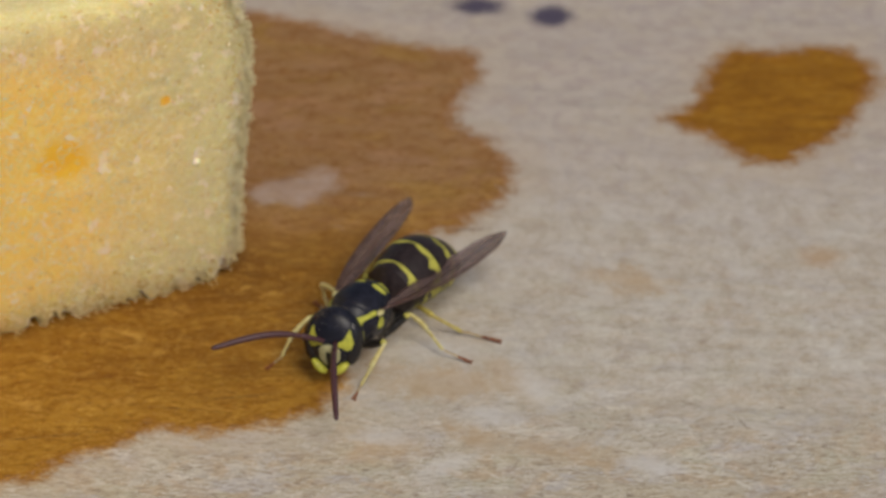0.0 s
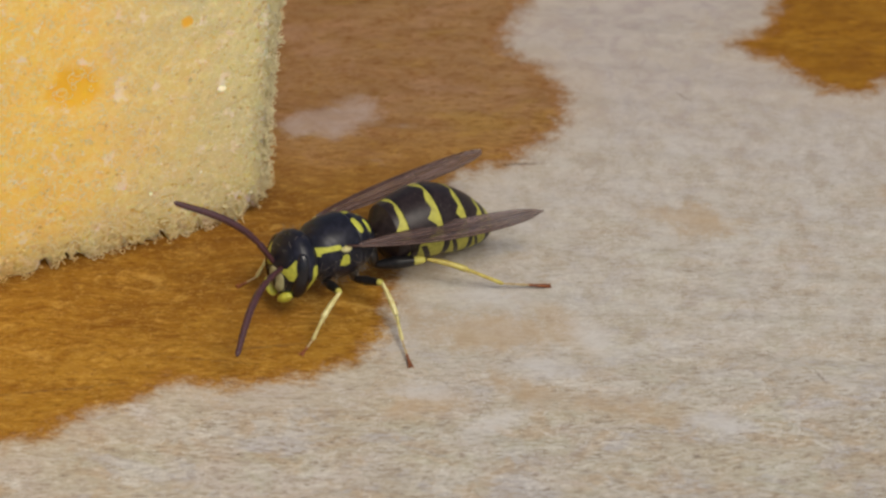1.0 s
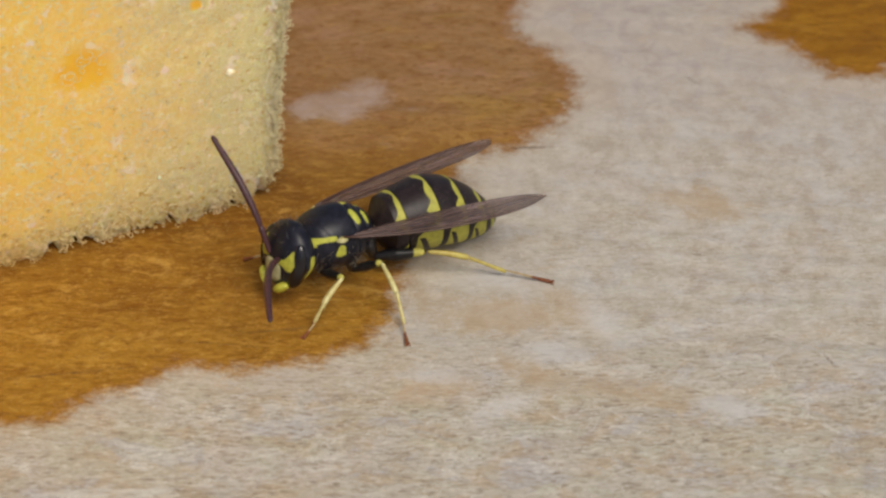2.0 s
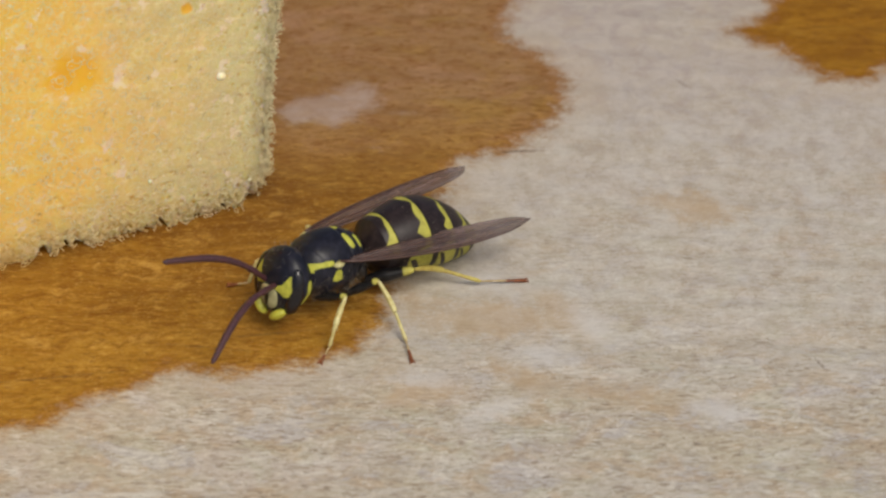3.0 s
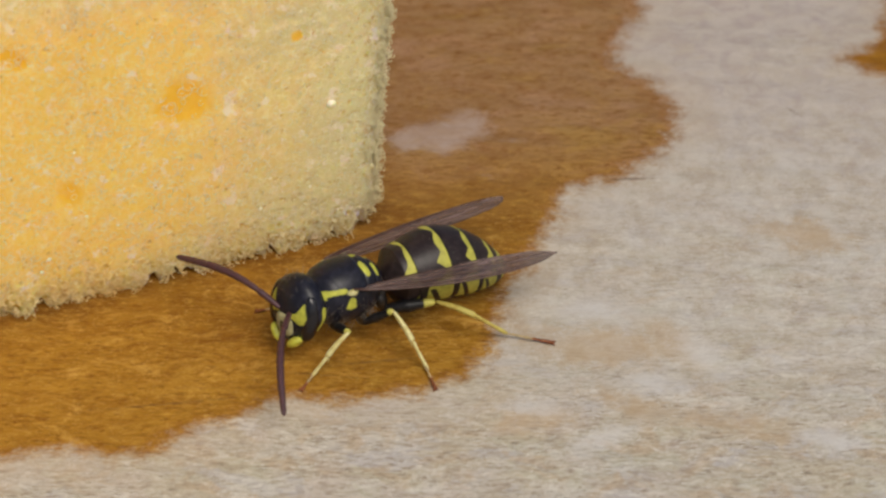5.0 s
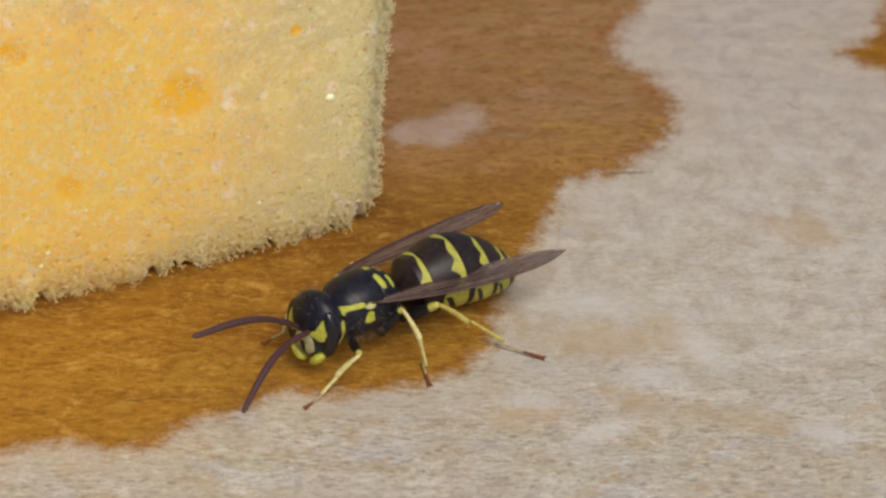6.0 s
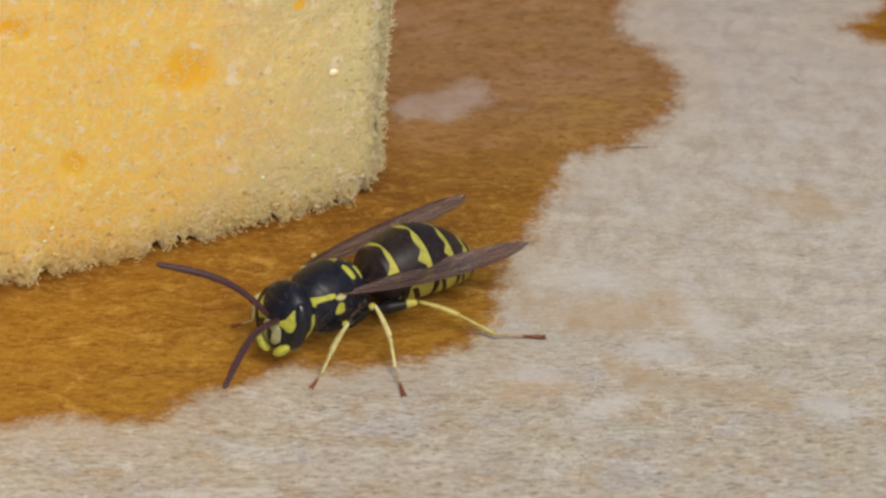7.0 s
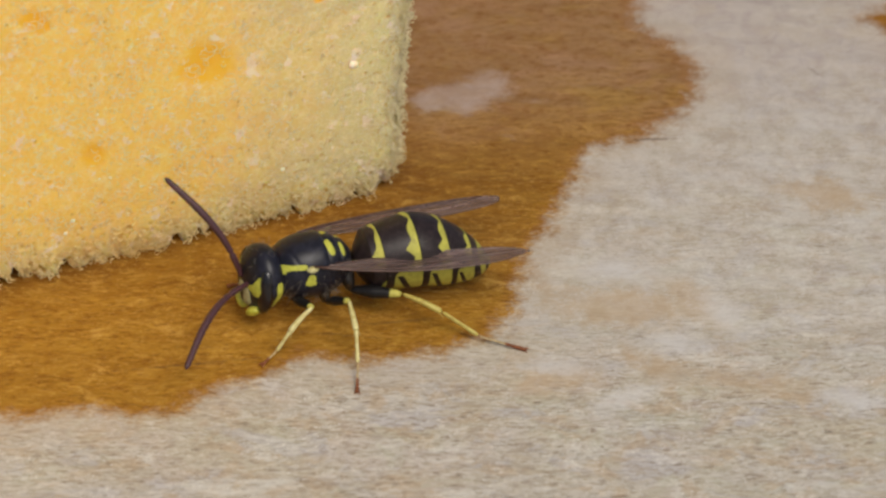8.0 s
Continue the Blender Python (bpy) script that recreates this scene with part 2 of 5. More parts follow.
def foam_material(name, deep):
    m = Mat(name, 0.5)
    big = m.noise(m.mapped((0.16, 0.2, 0.2)), 1.0, 3, 0.5)
    small = m.noise(m.mapped((1.5, 1.5, 1.5)), 1.0, 5, 0.7)
    wander = m.noise(m.mapped((2.2, 2.2, 2.2), 0, (3, 1, 5)), 1.0, 2, 0.5)
    soak = m.attr("soak")
    k = m.step(m.math("ADD", soak, m.math("MULTIPLY", m.math("SUBTRACT", big, 0.5), 0.8)), 0.05, 0.95)
    c = m.mix(k, (0.72, 0.61, 0.30), (0.98, 0.615, 0.13)) if deep else m.mix(k, (0.74, 0.66, 0.40), (0.98, 0.74, 0.30))
    c = m.mix(m.math("MULTIPLY", m.step(small, 0.48, 0.70), 0.5), c, (0.97, 0.82, 0.42) if deep else (0.98, 0.90, 0.60))
    if deep:
        # bubble cells in the foam: amber hearts and paler walls
        cell = m.cells(m.mapped((2.5, 2.5, 2.5)), 1.0)
        wall = m.cells(m.mapped((2.5, 2.5, 2.5)), 1.0, "DISTANCE_TO_EDGE")
        c = m.mix(m.math("MULTIPLY", m.step(cell, 0.34, 0.08), m.step(wander, 0.40, 0.62, 0.05, 0.45)), c, (0.84, 0.52, 0.09))
        c = m.mix(m.math("MULTIPLY", m.step(wall, 0.08, 0.01), m.step(wander, 0.62, 0.42, 0.0, 0.25)), c, (0.98, 0.90, 0.62))
    grit = m.noise(m.mapped((5.5, 5.5, 5.5), 0, (1, 4, 2)), 1.0, 3, 0.7)
    blush = m.noise(m.mapped((0.9, 0.9, 0.9), 0, (7, 2, 3)), 1.0, 4, 0.65)
    c = m.mix(m.math("MULTIPLY", m.step(blush, 0.57, 0.66), 0.75), c, (0.95, 0.80, 0.62))
    c = m.mix(m.math("MULTIPLY", m.step(grit, 0.54, 0.74), 0.30), c, (0.98, 0.88, 0.56))
    c = m.mix(m.math("MULTIPLY", m.step(grit, 0.46, 0.28), 0.30), c, (0.76, 0.50, 0.13))
    c = m.mix(m.math("MULTIPLY", m.step(m.math("ADD", m.attr("pore"), m.math("MULTIPLY", m.math("SUBTRACT", small, 0.55), 0.8)), 0.0, 0.5), m.step(m.attr("pore"), 0.0, 0.3, 0.0, 0.85)), c, (0.93, 0.52, 0.03))
    # syrup drawn up into the foot
    damp = m.math("MULTIPLY", m.attr("damp"), m.step(m.math("ADD", small, m.math("MULTIPLY", m.math("SUBTRACT", big, 0.5), 0.8)), 0.38, 0.66, 0.25, 1.0))
    c = m.mix(m.math("MULTIPLY", damp, 0.85), c, (0.74, 0.49, 0.15))
    # open cells browned inside: the shade of each hollow is painted in
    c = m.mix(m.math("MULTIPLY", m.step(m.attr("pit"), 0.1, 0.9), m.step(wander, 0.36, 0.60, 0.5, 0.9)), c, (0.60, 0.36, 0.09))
    m.color(c)
    m.set("Subsurface Weight", 0.95 if deep else 0.0)
    m.b.inputs["Subsurface Radius"].default_value = (1.0, 0.72, 0.25)
    m.b.inputs["Subsurface Scale"].default_value = (4.0 if deep else 0.7) * MM
    m.set("Specular IOR Level", 0.12)
    m.set("Roughness", 0.7)
    if deep:
        m.bump(m.math("ADD", m.noise(m.mapped((3.2, 3.2, 3.2)), 1.0, 3, 0.6), m.math("MULTIPLY", cell, 0.5)), 0.10, 0.06)
    return m.m


def chitin(name, dark, marks, rough=0.3, bump=0.3):
    """Black cuticle with yellow marks laid out by the attribute yel."""
    m = Mat(name, rough)
    n = m.noise(m.mapped((3, 3, 3)), 1.0, 3, 0.6)
    grain = m.noise(m.mapped((14, 14, 14)), 1.0, 2, 0.6)
    d = m.mix(m.step(n, 0.4, 0.7), dark, tuple(min(1, 1.8 * v + 0.002) for v in dark))
    y = m.mix(m.step(n, 0.35, 0.7), marks, tuple(0.72 * v for v in marks))
    k = m.step(m.math("ADD", m.attr("yel"), m.math("MULTIPLY", m.math("SUBTRACT", n, 0.5), 0.10)), -0.035, 0.035)
    m.color(m.mix(k, d, y))
    m.set("Specular IOR Level", 0.26)
    m.set("Roughness", m.math("ADD", rough, m.math("MULTIPLY", k, 0.12)))
    return m.bump(grain, bump, 0.02).m


def plain(name, a, b, rough=0.4, scale=4.0, bump=0.2, **kw):
    m = Mat(name, rough, **kw)
    n = m.noise(m.mapped((scale, scale, scale)), 1.0, 3, 0.6)
    m.color(m.mix(m.step(n, 0.35, 0.7), a, b))
    return m.bump(n, bump, 0.02).m


def wing_material():
    m = Mat("wing_membrane", 0.28)
    n = m.noise(m.mapped((0.8, 2.5, 2.5)), 1.0, 3, 0.6)
    fold = m.noise(m.mapped((0.18, 5.0, 3)), 1.0, 3, 0.6, 0.4)
    c = m.mix(m.step(n, 0.35, 0.7), (0.10, 0.062, 0.052), (0.19, 0.128, 0.106))
    c = m.mix(m.math("MULTIPLY", m.step(fold, 0.52, 0.66), 0.7), c, (0.30, 0.22, 0.225))
    m.color(m.mix(m.math("MULTIPLY", m.step(fold, 0.46, 0.34), 0.7), c, (0.07, 0.04, 0.03)))
    m.set("Alpha", m.math("ADD", 0.36, m.math("MULTIPLY", n, 0.45)))
    return m.bump(n, 0.4, 0.04).m


WOOD = wood_material()
FOAM_DEEP = foam_material("foam_inside", True)
FOAM = foam_material("foam_walls", False)
SYRUP = plain("syrup_bead", (0.93, 0.76, 0.45), (0.95, 0.85, 0.66), 0.5, 3, 0.1, Subsurface_Weight=0.5, Subsurface_Scale=0.4 * MM, Specular_IOR_Level=0.3)
BLACK = chitin("black_cuticle", (0.009, 0.009, 0.015), (0.48, 0.48, 0.065), 0.36, 0.22)
BANDED = chitin("banded_cuticle", (0.017, 0.011, 0.011), (0.46, 0.43, 0.075), 0.40, 0.2)
EYE = plain("compound_eye", (0.006, 0.006, 0.008), (0.014, 0.012, 0.016), 0.22, 20, 0.25)
YELLOW = plain("yellow_cuticle", (0.50, 0.50, 0.06), (0.40, 0.38, 0.04), 0.4)
PALE = plain("pale_cuticle", (0.55, 0.52, 0.26), (0.42, 0.36, 0.12), 0.45)
LEG_YELLOW = plain("leg_yellow", (0.64, 0.58, 0.27), (0.52, 0.43, 0.15), 0.4, 3)
LEG_BLACK = plain("leg_black", (0.010, 0.009, 0.009), (0.03, 0.02, 0.012), 0.38)
LEG_HIND = plain("hind_leg_yellow", (0.50, 0.42, 0.10), (0.40, 0.30, 0.06), 0.42, 3)
THIGH = chitin("black_thigh", (0.010, 0.009, 0.009), (0.52, 0.47, 0.10), 0.38, 0.2)
FOOT = chitin("foot_brown", (0.17, 0.055, 0.020), (0.50, 0.37, 0.19), 0.45, 0.2)
HORN = plain("antenna_brown", (0.075, 0.026, 0.030), (0.042, 0.016, 0.021), 0.5, 9)
HAIR = plain("hair_grey", (0.16, 0.13, 0.10), (0.30, 0.26, 0.20), 0.6)
WING = wing_material()
VEIN = plain("wing_vein", (0.055, 0.025, 0.018), (0.09, 0.042, 0.03), 0.4)
EARTH = plain("ground_earth", (0.16, 0.13, 0.10), (0.24, 0.21, 0.17), 0.9, 0.02)


# ---- mesh helpers; shapes are drawn in millimetres ----
def mesh_object(name, verts, faces, material, parent=None, label="", attrs=None, smooth=True, matrix=None):
    me = bpy.data.meshes.new(name)
    me.from_pydata([tuple(v) for v in np.asarray(verts, float) * MM], [], faces)
    if smooth:
        me.polygons.foreach_set("use_smooth", [True] * len(me.polygons))
    for key, values in (attrs or {}).items():
        a = me.attributes.new(key, "FLOAT", "POINT")
        a.data.foreach_set("value", np.asarray(values, dtype=np.float32))
    me.materials.append(material)
    me.update()
    ob = new(name, me)
    if parent is not None:
        ob.parent = parent
    if matrix is not None:
        ob.matrix_basis = matrix
    if label:
        tagged(ob, label)
    return ob


def at_mm(x, y, z, rx=0, ry=0, rz=0):
    return pose(x * MM, y * MM, z * MM, rx, ry, rz)


def rings(sections, closed_ends=True):
    """Faces for a stack of rings, each an array of n points; returns verts and quads."""
    n = len(sections[0])
    verts = [p for s in sections for p in s]
    faces = []
    for i in range(len(sections) - 1):
        a, b = i * n, (i + 1) * n
        for j in range(n):
            k = (j + 1) % n
            faces.append((a + j, a + k, b + k, b + j))
    if closed_ends:
        faces.append(tuple(range(n - 1, -1, -1)))
        faces.append(tuple((len(sections) - 1) * n + j for j in range(n)))
    return verts, faces


def tube(points, radii, n=8):
    """A round tube through points."""
    pts = [Vector(p) for p in points]
    out = []
    for i, p in enumerate(pts):
        way = (pts[min(i + 1, len(pts) - 1)] - pts[max(i - 1, 0)]).normalized()
        side = way.cross(Vector((0, 0, 1)) if abs(way.z) < 0.9 else Vector((0, 1, 0))).normalized()
        up = side.cross(way)
        out.append([p + radii[i] * (math.cos(2 * math.pi * j / n) * side + math.sin(2 * math.pi * j / n) * up) for j in range(n)])
    return rings(out)


def blob(shape, nu=64, nv=48):
    """A closed skin about the x axis: shape(u, a) gives the point at u (0 front to 1 back) and angle a from the top."""
    out = []
    for i in range(nu + 1):
        u = 0.5 - 0.5 * math.cos(math.pi * (0.004 + 0.992 * i / nu))
        out.append([shape(u, 2 * math.pi * j / nv) for j in range(nv)])
    return rings(out)


def merge(parts):
    verts, faces = [], []
    for v, f in parts:
        k = len(verts)
        verts += list(v)
        faces += [tuple(i + k for i in q) for q in f]
    return verts, faces


# ---- where the sponge stands: its front right corner in millimetres, turn, and size ----
SP_X, SP_Y, SP_TURN = -7.25, 3.13, 23
SP_LONG, SP_DEEP, SP_HIGH, SP_ROUND = 62.0, 34.0, 20.0, 1.5


# ---- the board: one sheet of weathered wood with the stain soaked into it ----
def outline_distance(px, py, outline):
    """Signed distance of the points to a closed outline, positive inside."""
    o = np.array(outline, float).reshape(-1, 2)
    best, inside = np.full(px.shape, 1e9), np.zeros(px.shape, bool)
    for (ax, ay), (bx, by) in zip(o, np.roll(o, -1, 0)):
        ex, ey = bx - ax, by - ay
        k = np.clip(((px - ax) * ex + (py - ay) * ey) / (ex * ex + ey * ey), 0, 1)
        best = np.minimum(best, np.hypot(px - ax - k * ex, py - ay - k * ey))
        if ey != 0:
            cross = ((ay > py) != (by > py)) & (px < ex * (py - ay) / ey + ax)
            inside ^= cross
    return np.where(inside, best, -best)


# outlines on the board, in millimetres: x, y, x, y ...
STAIN = [-32, -16.9, -26.6, -15.9, -25, -15.8, -23.4, -15.3, -21.5, -15.5, -20.4, -15.9, -18.5, -15.7, -17.6, -15.2, -17.2, -14.4, -16.4, -13.7, -14.8, -13.2, -13.8, -12.5, -13.1, -11.6, -12.2, -11.2, -10.7, -11.3, -9.4, -11.5, -8, -11.3, -6.6, -11, -5, -10.5, -3.3, -9.6, -2.5, -8.5, -1.8, -7.1, -1.7, -5.5, -1.3, -4, -1.3, -2.1, -0.8, -1.4, 0.3, 0.8, 0.6, 2.3, 1.5, 4.3, 1.4, 5.6, 2.1, 6.8, 3.6, 7.4, 5.1, 7.7, 5.2, 8.6, 6.3, 9.5, 7.4, 10.8, 7.7, 12.7, 7.9, 14.6, 7, 15.9, 6.1, 17.3, 4.3, 18.9, 4.9, 21.2, 6.2, 24.1, 5.8, 26.5, 1, 27.6, -3.8, 29.8, -9.3, 31.6, -25.7, 42.8, -39.7, 42.8]
PALE_PATCH = [-7.7, 11.2, -6.3, 12.7, -4.6, 13.3, -3.6, 14.2, -2.3, 13.4, -2.3, 11.7, -3.5, 10.7, -4.6, 9.7, -5.7, 10.1, -7.1, 10.2]
DRIP = [16.8, 19.1, 18.9, 20.8, 19.9, 24.7, 21.4, 27.0, 24.1, 26.4, 26.5, 27.2, 28.6, 26.9, 29.8, 25.2, 30.4, 23.4, 28.9, 20.3, 27.4, 17.4, 25.4, 15.6, 23.8, 14.0, 21.5, 14.5, 20.3, 15.9, 18.9, 17.5]
# ellipses: x, y, half length, half width, degrees
PALE_SPOTS = [(-0.9, 11.1, 0.80, 0.50, 0), (-2.2, 7.9, 0.8, 0.4, 0)]
TAN_SPOTS = [(3.4, -7.0, 3.4, 1.5, -4), (7.0, -6.6, 2.2, 1.0, -55), (-0.4, -13.1, 2.0, 0.9, 8), (4.8, -11.7, 1.9, 0.9, -35), (9.7, -13.2, 3.0, 0.8, -12), (14.0, 2.5, 2.2, 1.2, -20)]
BLEACH_SPOTS = [(8.4, -7.6, 1.9, 0.8, -50), (5.7, -9.9, 1.6, 0.7, -10), (3.4, -4.0, 2.2, 0.8, -8), (-0.4, -11.7, 1.5, 0.6, 6), (14.3, -14.3, 1.5, 1.0, -10), (3.7, -14.2, 1.8, 0.8, 30)]
FAINT_SPOTS = [(25.0, 4.8, 1.16, 1.01, 0)]
INK_SPOTS = [(6.1, 31.8, 1.47, 0.86, -4), (10.6, 30.6, 1.26, 1.12, 8)]
CRACKS = [(5.23, 7.59, 1.19, 0.10, 5), (19.47, -10.58, 0.68, 0.07, -64), (13.92, 14.04, 0.54, 0.07, -49), (-7.63, -8.19, 1.83, 0.07, 9), (-17.85, -11.68, 3.31, 0.06, 9), (14.21, -12.00, 0.44, 0.06, -54), (-10.66, -9.27, 2.40, 0.05, -8), (7.43, -17.93, 0.41, 0.05, -12)]


def spots(px, py, items):
    """Largest of several ellipses (x, y, half length, half width, degrees), about 0 at the rim, in millimetres inside."""
    best = np.full(px.shape, -9.0)
    for x, y, a, b, turn in items:
        c, s = math.cos(radians(turn)), math.sin(radians(turn))
        u, v = (c * (px - x) + s * (py - y)) / a, (-s * (px - x) + c * (py - y)) / b
        best = np.maximum(best, (1 - np.hypot(u, v)) * min(a, b))
    return best


def grain_height(px, py):
    rng = np.random.RandomState(4)
    h = np.zeros(px.shape)
    for _ in range(46):
        f = rng.uniform(0.5, 5.5)
        turn = rng.normal(-0.12, 0.10)
        across = -math.sin(turn) * px + math.cos(turn) * py
        along = math.cos(turn) * px + math.sin(turn) * py
        h += np.sin(f * across + 1.3 * np.sin(along * rng.uniform(0.1, 0.5) + rng.uniform(0, 6)) + rng.uniform(0, 6)) * rng.uniform(0.3, 1) / (1 + f)
    return 0.018 * h


def build_board():
    step = 0.16
    core_x, core_y = np.arange(-38, 34, step), np.arange(-30, 48, step)
    xs = np.concatenate([[-400, -200, -100, -55], core_x, [34, 55, 100, 200, 400]])
    ys = np.concatenate([[-300, -150, -80, -45], core_y, [48, 70, 120, 200, 300]])
    gx, gy = np.meshgrid(xs, ys)
    nx, ny = len(xs), len(ys)
    px, py = gx.ravel(), gy.ravel()
    h = grain_height(px, py) - 0.02
    edge = (np.abs(px) > 50) | (np.abs(py) > 60)
    h[edge] = 0
    verts = np.stack([px, py, h], 1)
    idx = np.arange(nx * ny).reshape(ny, nx)
    faces = np.stack([idx[:-1, :-1], idx[:-1, 1:], idx[1:, 1:], idx[1:, :-1]], -1).reshape(-1, 4).tolist()
    rim = np.concatenate([idx[0, :], idx[1:, -1], idx[-1, -2::-1], idx[-2:0:-1, 0]])
    low = verts[rim] * (1, 1, 0) + (0, 0, -28)
    base = len(verts)
    n = len(rim)
    for i in range(n):
        j = (i + 1) % n
        faces.append((int(rim[j]), int(rim[i]), base + i, base + j))
    faces.append(tuple(base + i for i in range(n)))
    verts = np.concatenate([verts, low])
    px, py = verts[:, 0], verts[:, 1]
    wet = np.maximum(outline_distance(px, py, STAIN), outline_distance(px, py, DRIP))
    wet = np.clip(wet, -4, 4)
    # the syrup has dried paler on the far part of the stain
    rich = (outline_distance(px, py, DRIP) > -2).astype(float)
    # stain darkened round the sponge's foot: seeped syrup plus its contact shade, painted
    c, s = math.cos(radians(SP_TURN)), math.sin(radians(SP_TURN))
    u, v = c * (px - SP_X) + s * (py - SP_Y), -s * (px - SP_X) + c * (py - SP_Y)
    away = np.hypot(np.maximum(u, 0), np.maximum(-v, 0))
    corner = np.clip((u + 22.0) / 18.0, 0.15, 1)
    seep = np.maximum(np.exp(-away / 1.6), 0.95 * corner * np.exp(-(away / 9.0) ** 2) * np.clip(1 - v / 5.0, 0.15, 1)) * (v < 12)
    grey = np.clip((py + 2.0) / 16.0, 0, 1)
    mild = np.clip((py + 14.0) / 7.0, 0, 1) * np.clip((22.0 - py) / 14.0, 0.0, 1)
    dried = np.clip((py - 3.0 - 0.15 * px) / 9.0, 0, 1) * (px < 15)
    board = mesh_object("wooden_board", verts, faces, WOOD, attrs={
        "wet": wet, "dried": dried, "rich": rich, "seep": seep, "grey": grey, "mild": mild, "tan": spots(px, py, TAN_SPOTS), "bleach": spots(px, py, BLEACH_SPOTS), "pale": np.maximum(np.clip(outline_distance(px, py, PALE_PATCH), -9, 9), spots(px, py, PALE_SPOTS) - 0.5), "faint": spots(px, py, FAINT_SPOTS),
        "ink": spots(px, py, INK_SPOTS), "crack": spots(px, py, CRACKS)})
    tagged(board, "pale weathered wooden board with amber wet stains", "wood board", kind="structure")
    g = mesh_object("ground", [(-90000, -90000, -28), (90000, -90000, -28), (90000, 90000, -28), (-90000, 90000, -28)], [(0, 1, 2, 3)], EARTH)
    tagged(g, "bare earth ground under the wooden board", "ground", kind="structure")


build_board()

# ---- the sponge: a block of open-cell foam soaked with syrup ----
# pores: along the face from the corner, height, radius
PORES = [(-10.8, 10.4, 1.85), (-16.9, 6.6, 0.89), (-5.1, 12.8, 0.45), (-19.4, 15.3, 0.77), (-18.9, 14.8, 0.57)]
BEAD = (-3.2, 8.4)


def foam_point(x, y, z, out):
    """Pulls a point of the block's outside onto its rounded skin; out moves it along the normal."""
    r = SP_ROUND
    q = np.array([min(max(x, -SP_LONG + r), -r), min(max(y, r), SP_DEEP - r), min(max(z, -9), SP_HIGH - r)])
    n = np.array([x, y, z]) - q
    # the right end bulges out above its middle and draws in again at the top
    q[0] += (0.75 * min(1.0, max(0.0, (z - 6.0) / 7.0)) - 0.9 * max(0.0, (z - 14.0) / 4.0) ** 2) * min(1.0, max(0.0, 1 + x / 12.0))
    n /= max(1e-6, np.linalg.norm(n))
    # its lower corner is rubbed away
    q[0] -= 0.6 * math.exp(-max(0.0, z) / 1.7) * min(1.0, max(0.0, 1 + x / 4.0))
    wave = 0.05 * noise.noise(Vector((x * 0.30, y * 0.30, z * 0.30))) + 0.03 * noise.noise(Vector((x * 1.1, y * 1.1, z * 1.1 + 7)))
    wave += 0.45 * noise.noise(Vector((x * 0.9, y * 0.9, 3.0))) * math.exp(-max(0.0, z) / 1.2)
    # hollows worn into the foot
    arch = 0.30 + 2.4 * noise.noise(Vector((x * 0.42, 1.7, 0.4))) + 1.3 * noise.noise(Vector((x * 1.2, 6.0, 2.0))) + 0.7 * noise.noise(Vector((x * 2.7, 4.0, 1.0)))
    wave += (0.26 * noise.noise(Vector((x * 1.5, y * 1.5, z * 1.5))) + 0.16 * noise.noise(Vector((x * 3.4, y * 3.4, z * 3.4)))) * math.exp(-max(0.0, -x) / 0.7)
    wave -= 2.0 * min(1.0, max(0.0, (arch - z) / 0.35))
    return q + n * (r + wave + out), n


def soak_of(x, y, z):
    """How deeply coloured the foam is: pale at its dry right end and along its foot."""
    k = min(1.0, max(0.0, (-x - 1.2) / 13.0)) * min(1.0, 0.35 + z / 6.0)
    return k * min(1.0, max(0.0, (SP_HIGH - 0.4 - z) / 4.5))


def pore_of(x, z):
    rag = 1 + 0.25 * noise.noise(Vector((x * 1.4, 3.3, z * 1.4))) + 0.15 * noise.noise(Vector((x * 3.5, 1.1, z * 3.5)))
    return max([0.0] + [1 - rag * math.hypot((x - a), (z - b)) / r for a, b, r in PORES])


def margin_of(x, y, z):
    """1 along the right end and the foot, where the open cells stand dry, falling to 0 inside the face."""
    return max(math.exp(-max(0.0, -x) / 1.6), math.exp(-z / 2.0), 0.28 * math.exp(-max(0.0, SP_HIGH - z) / 2.0))


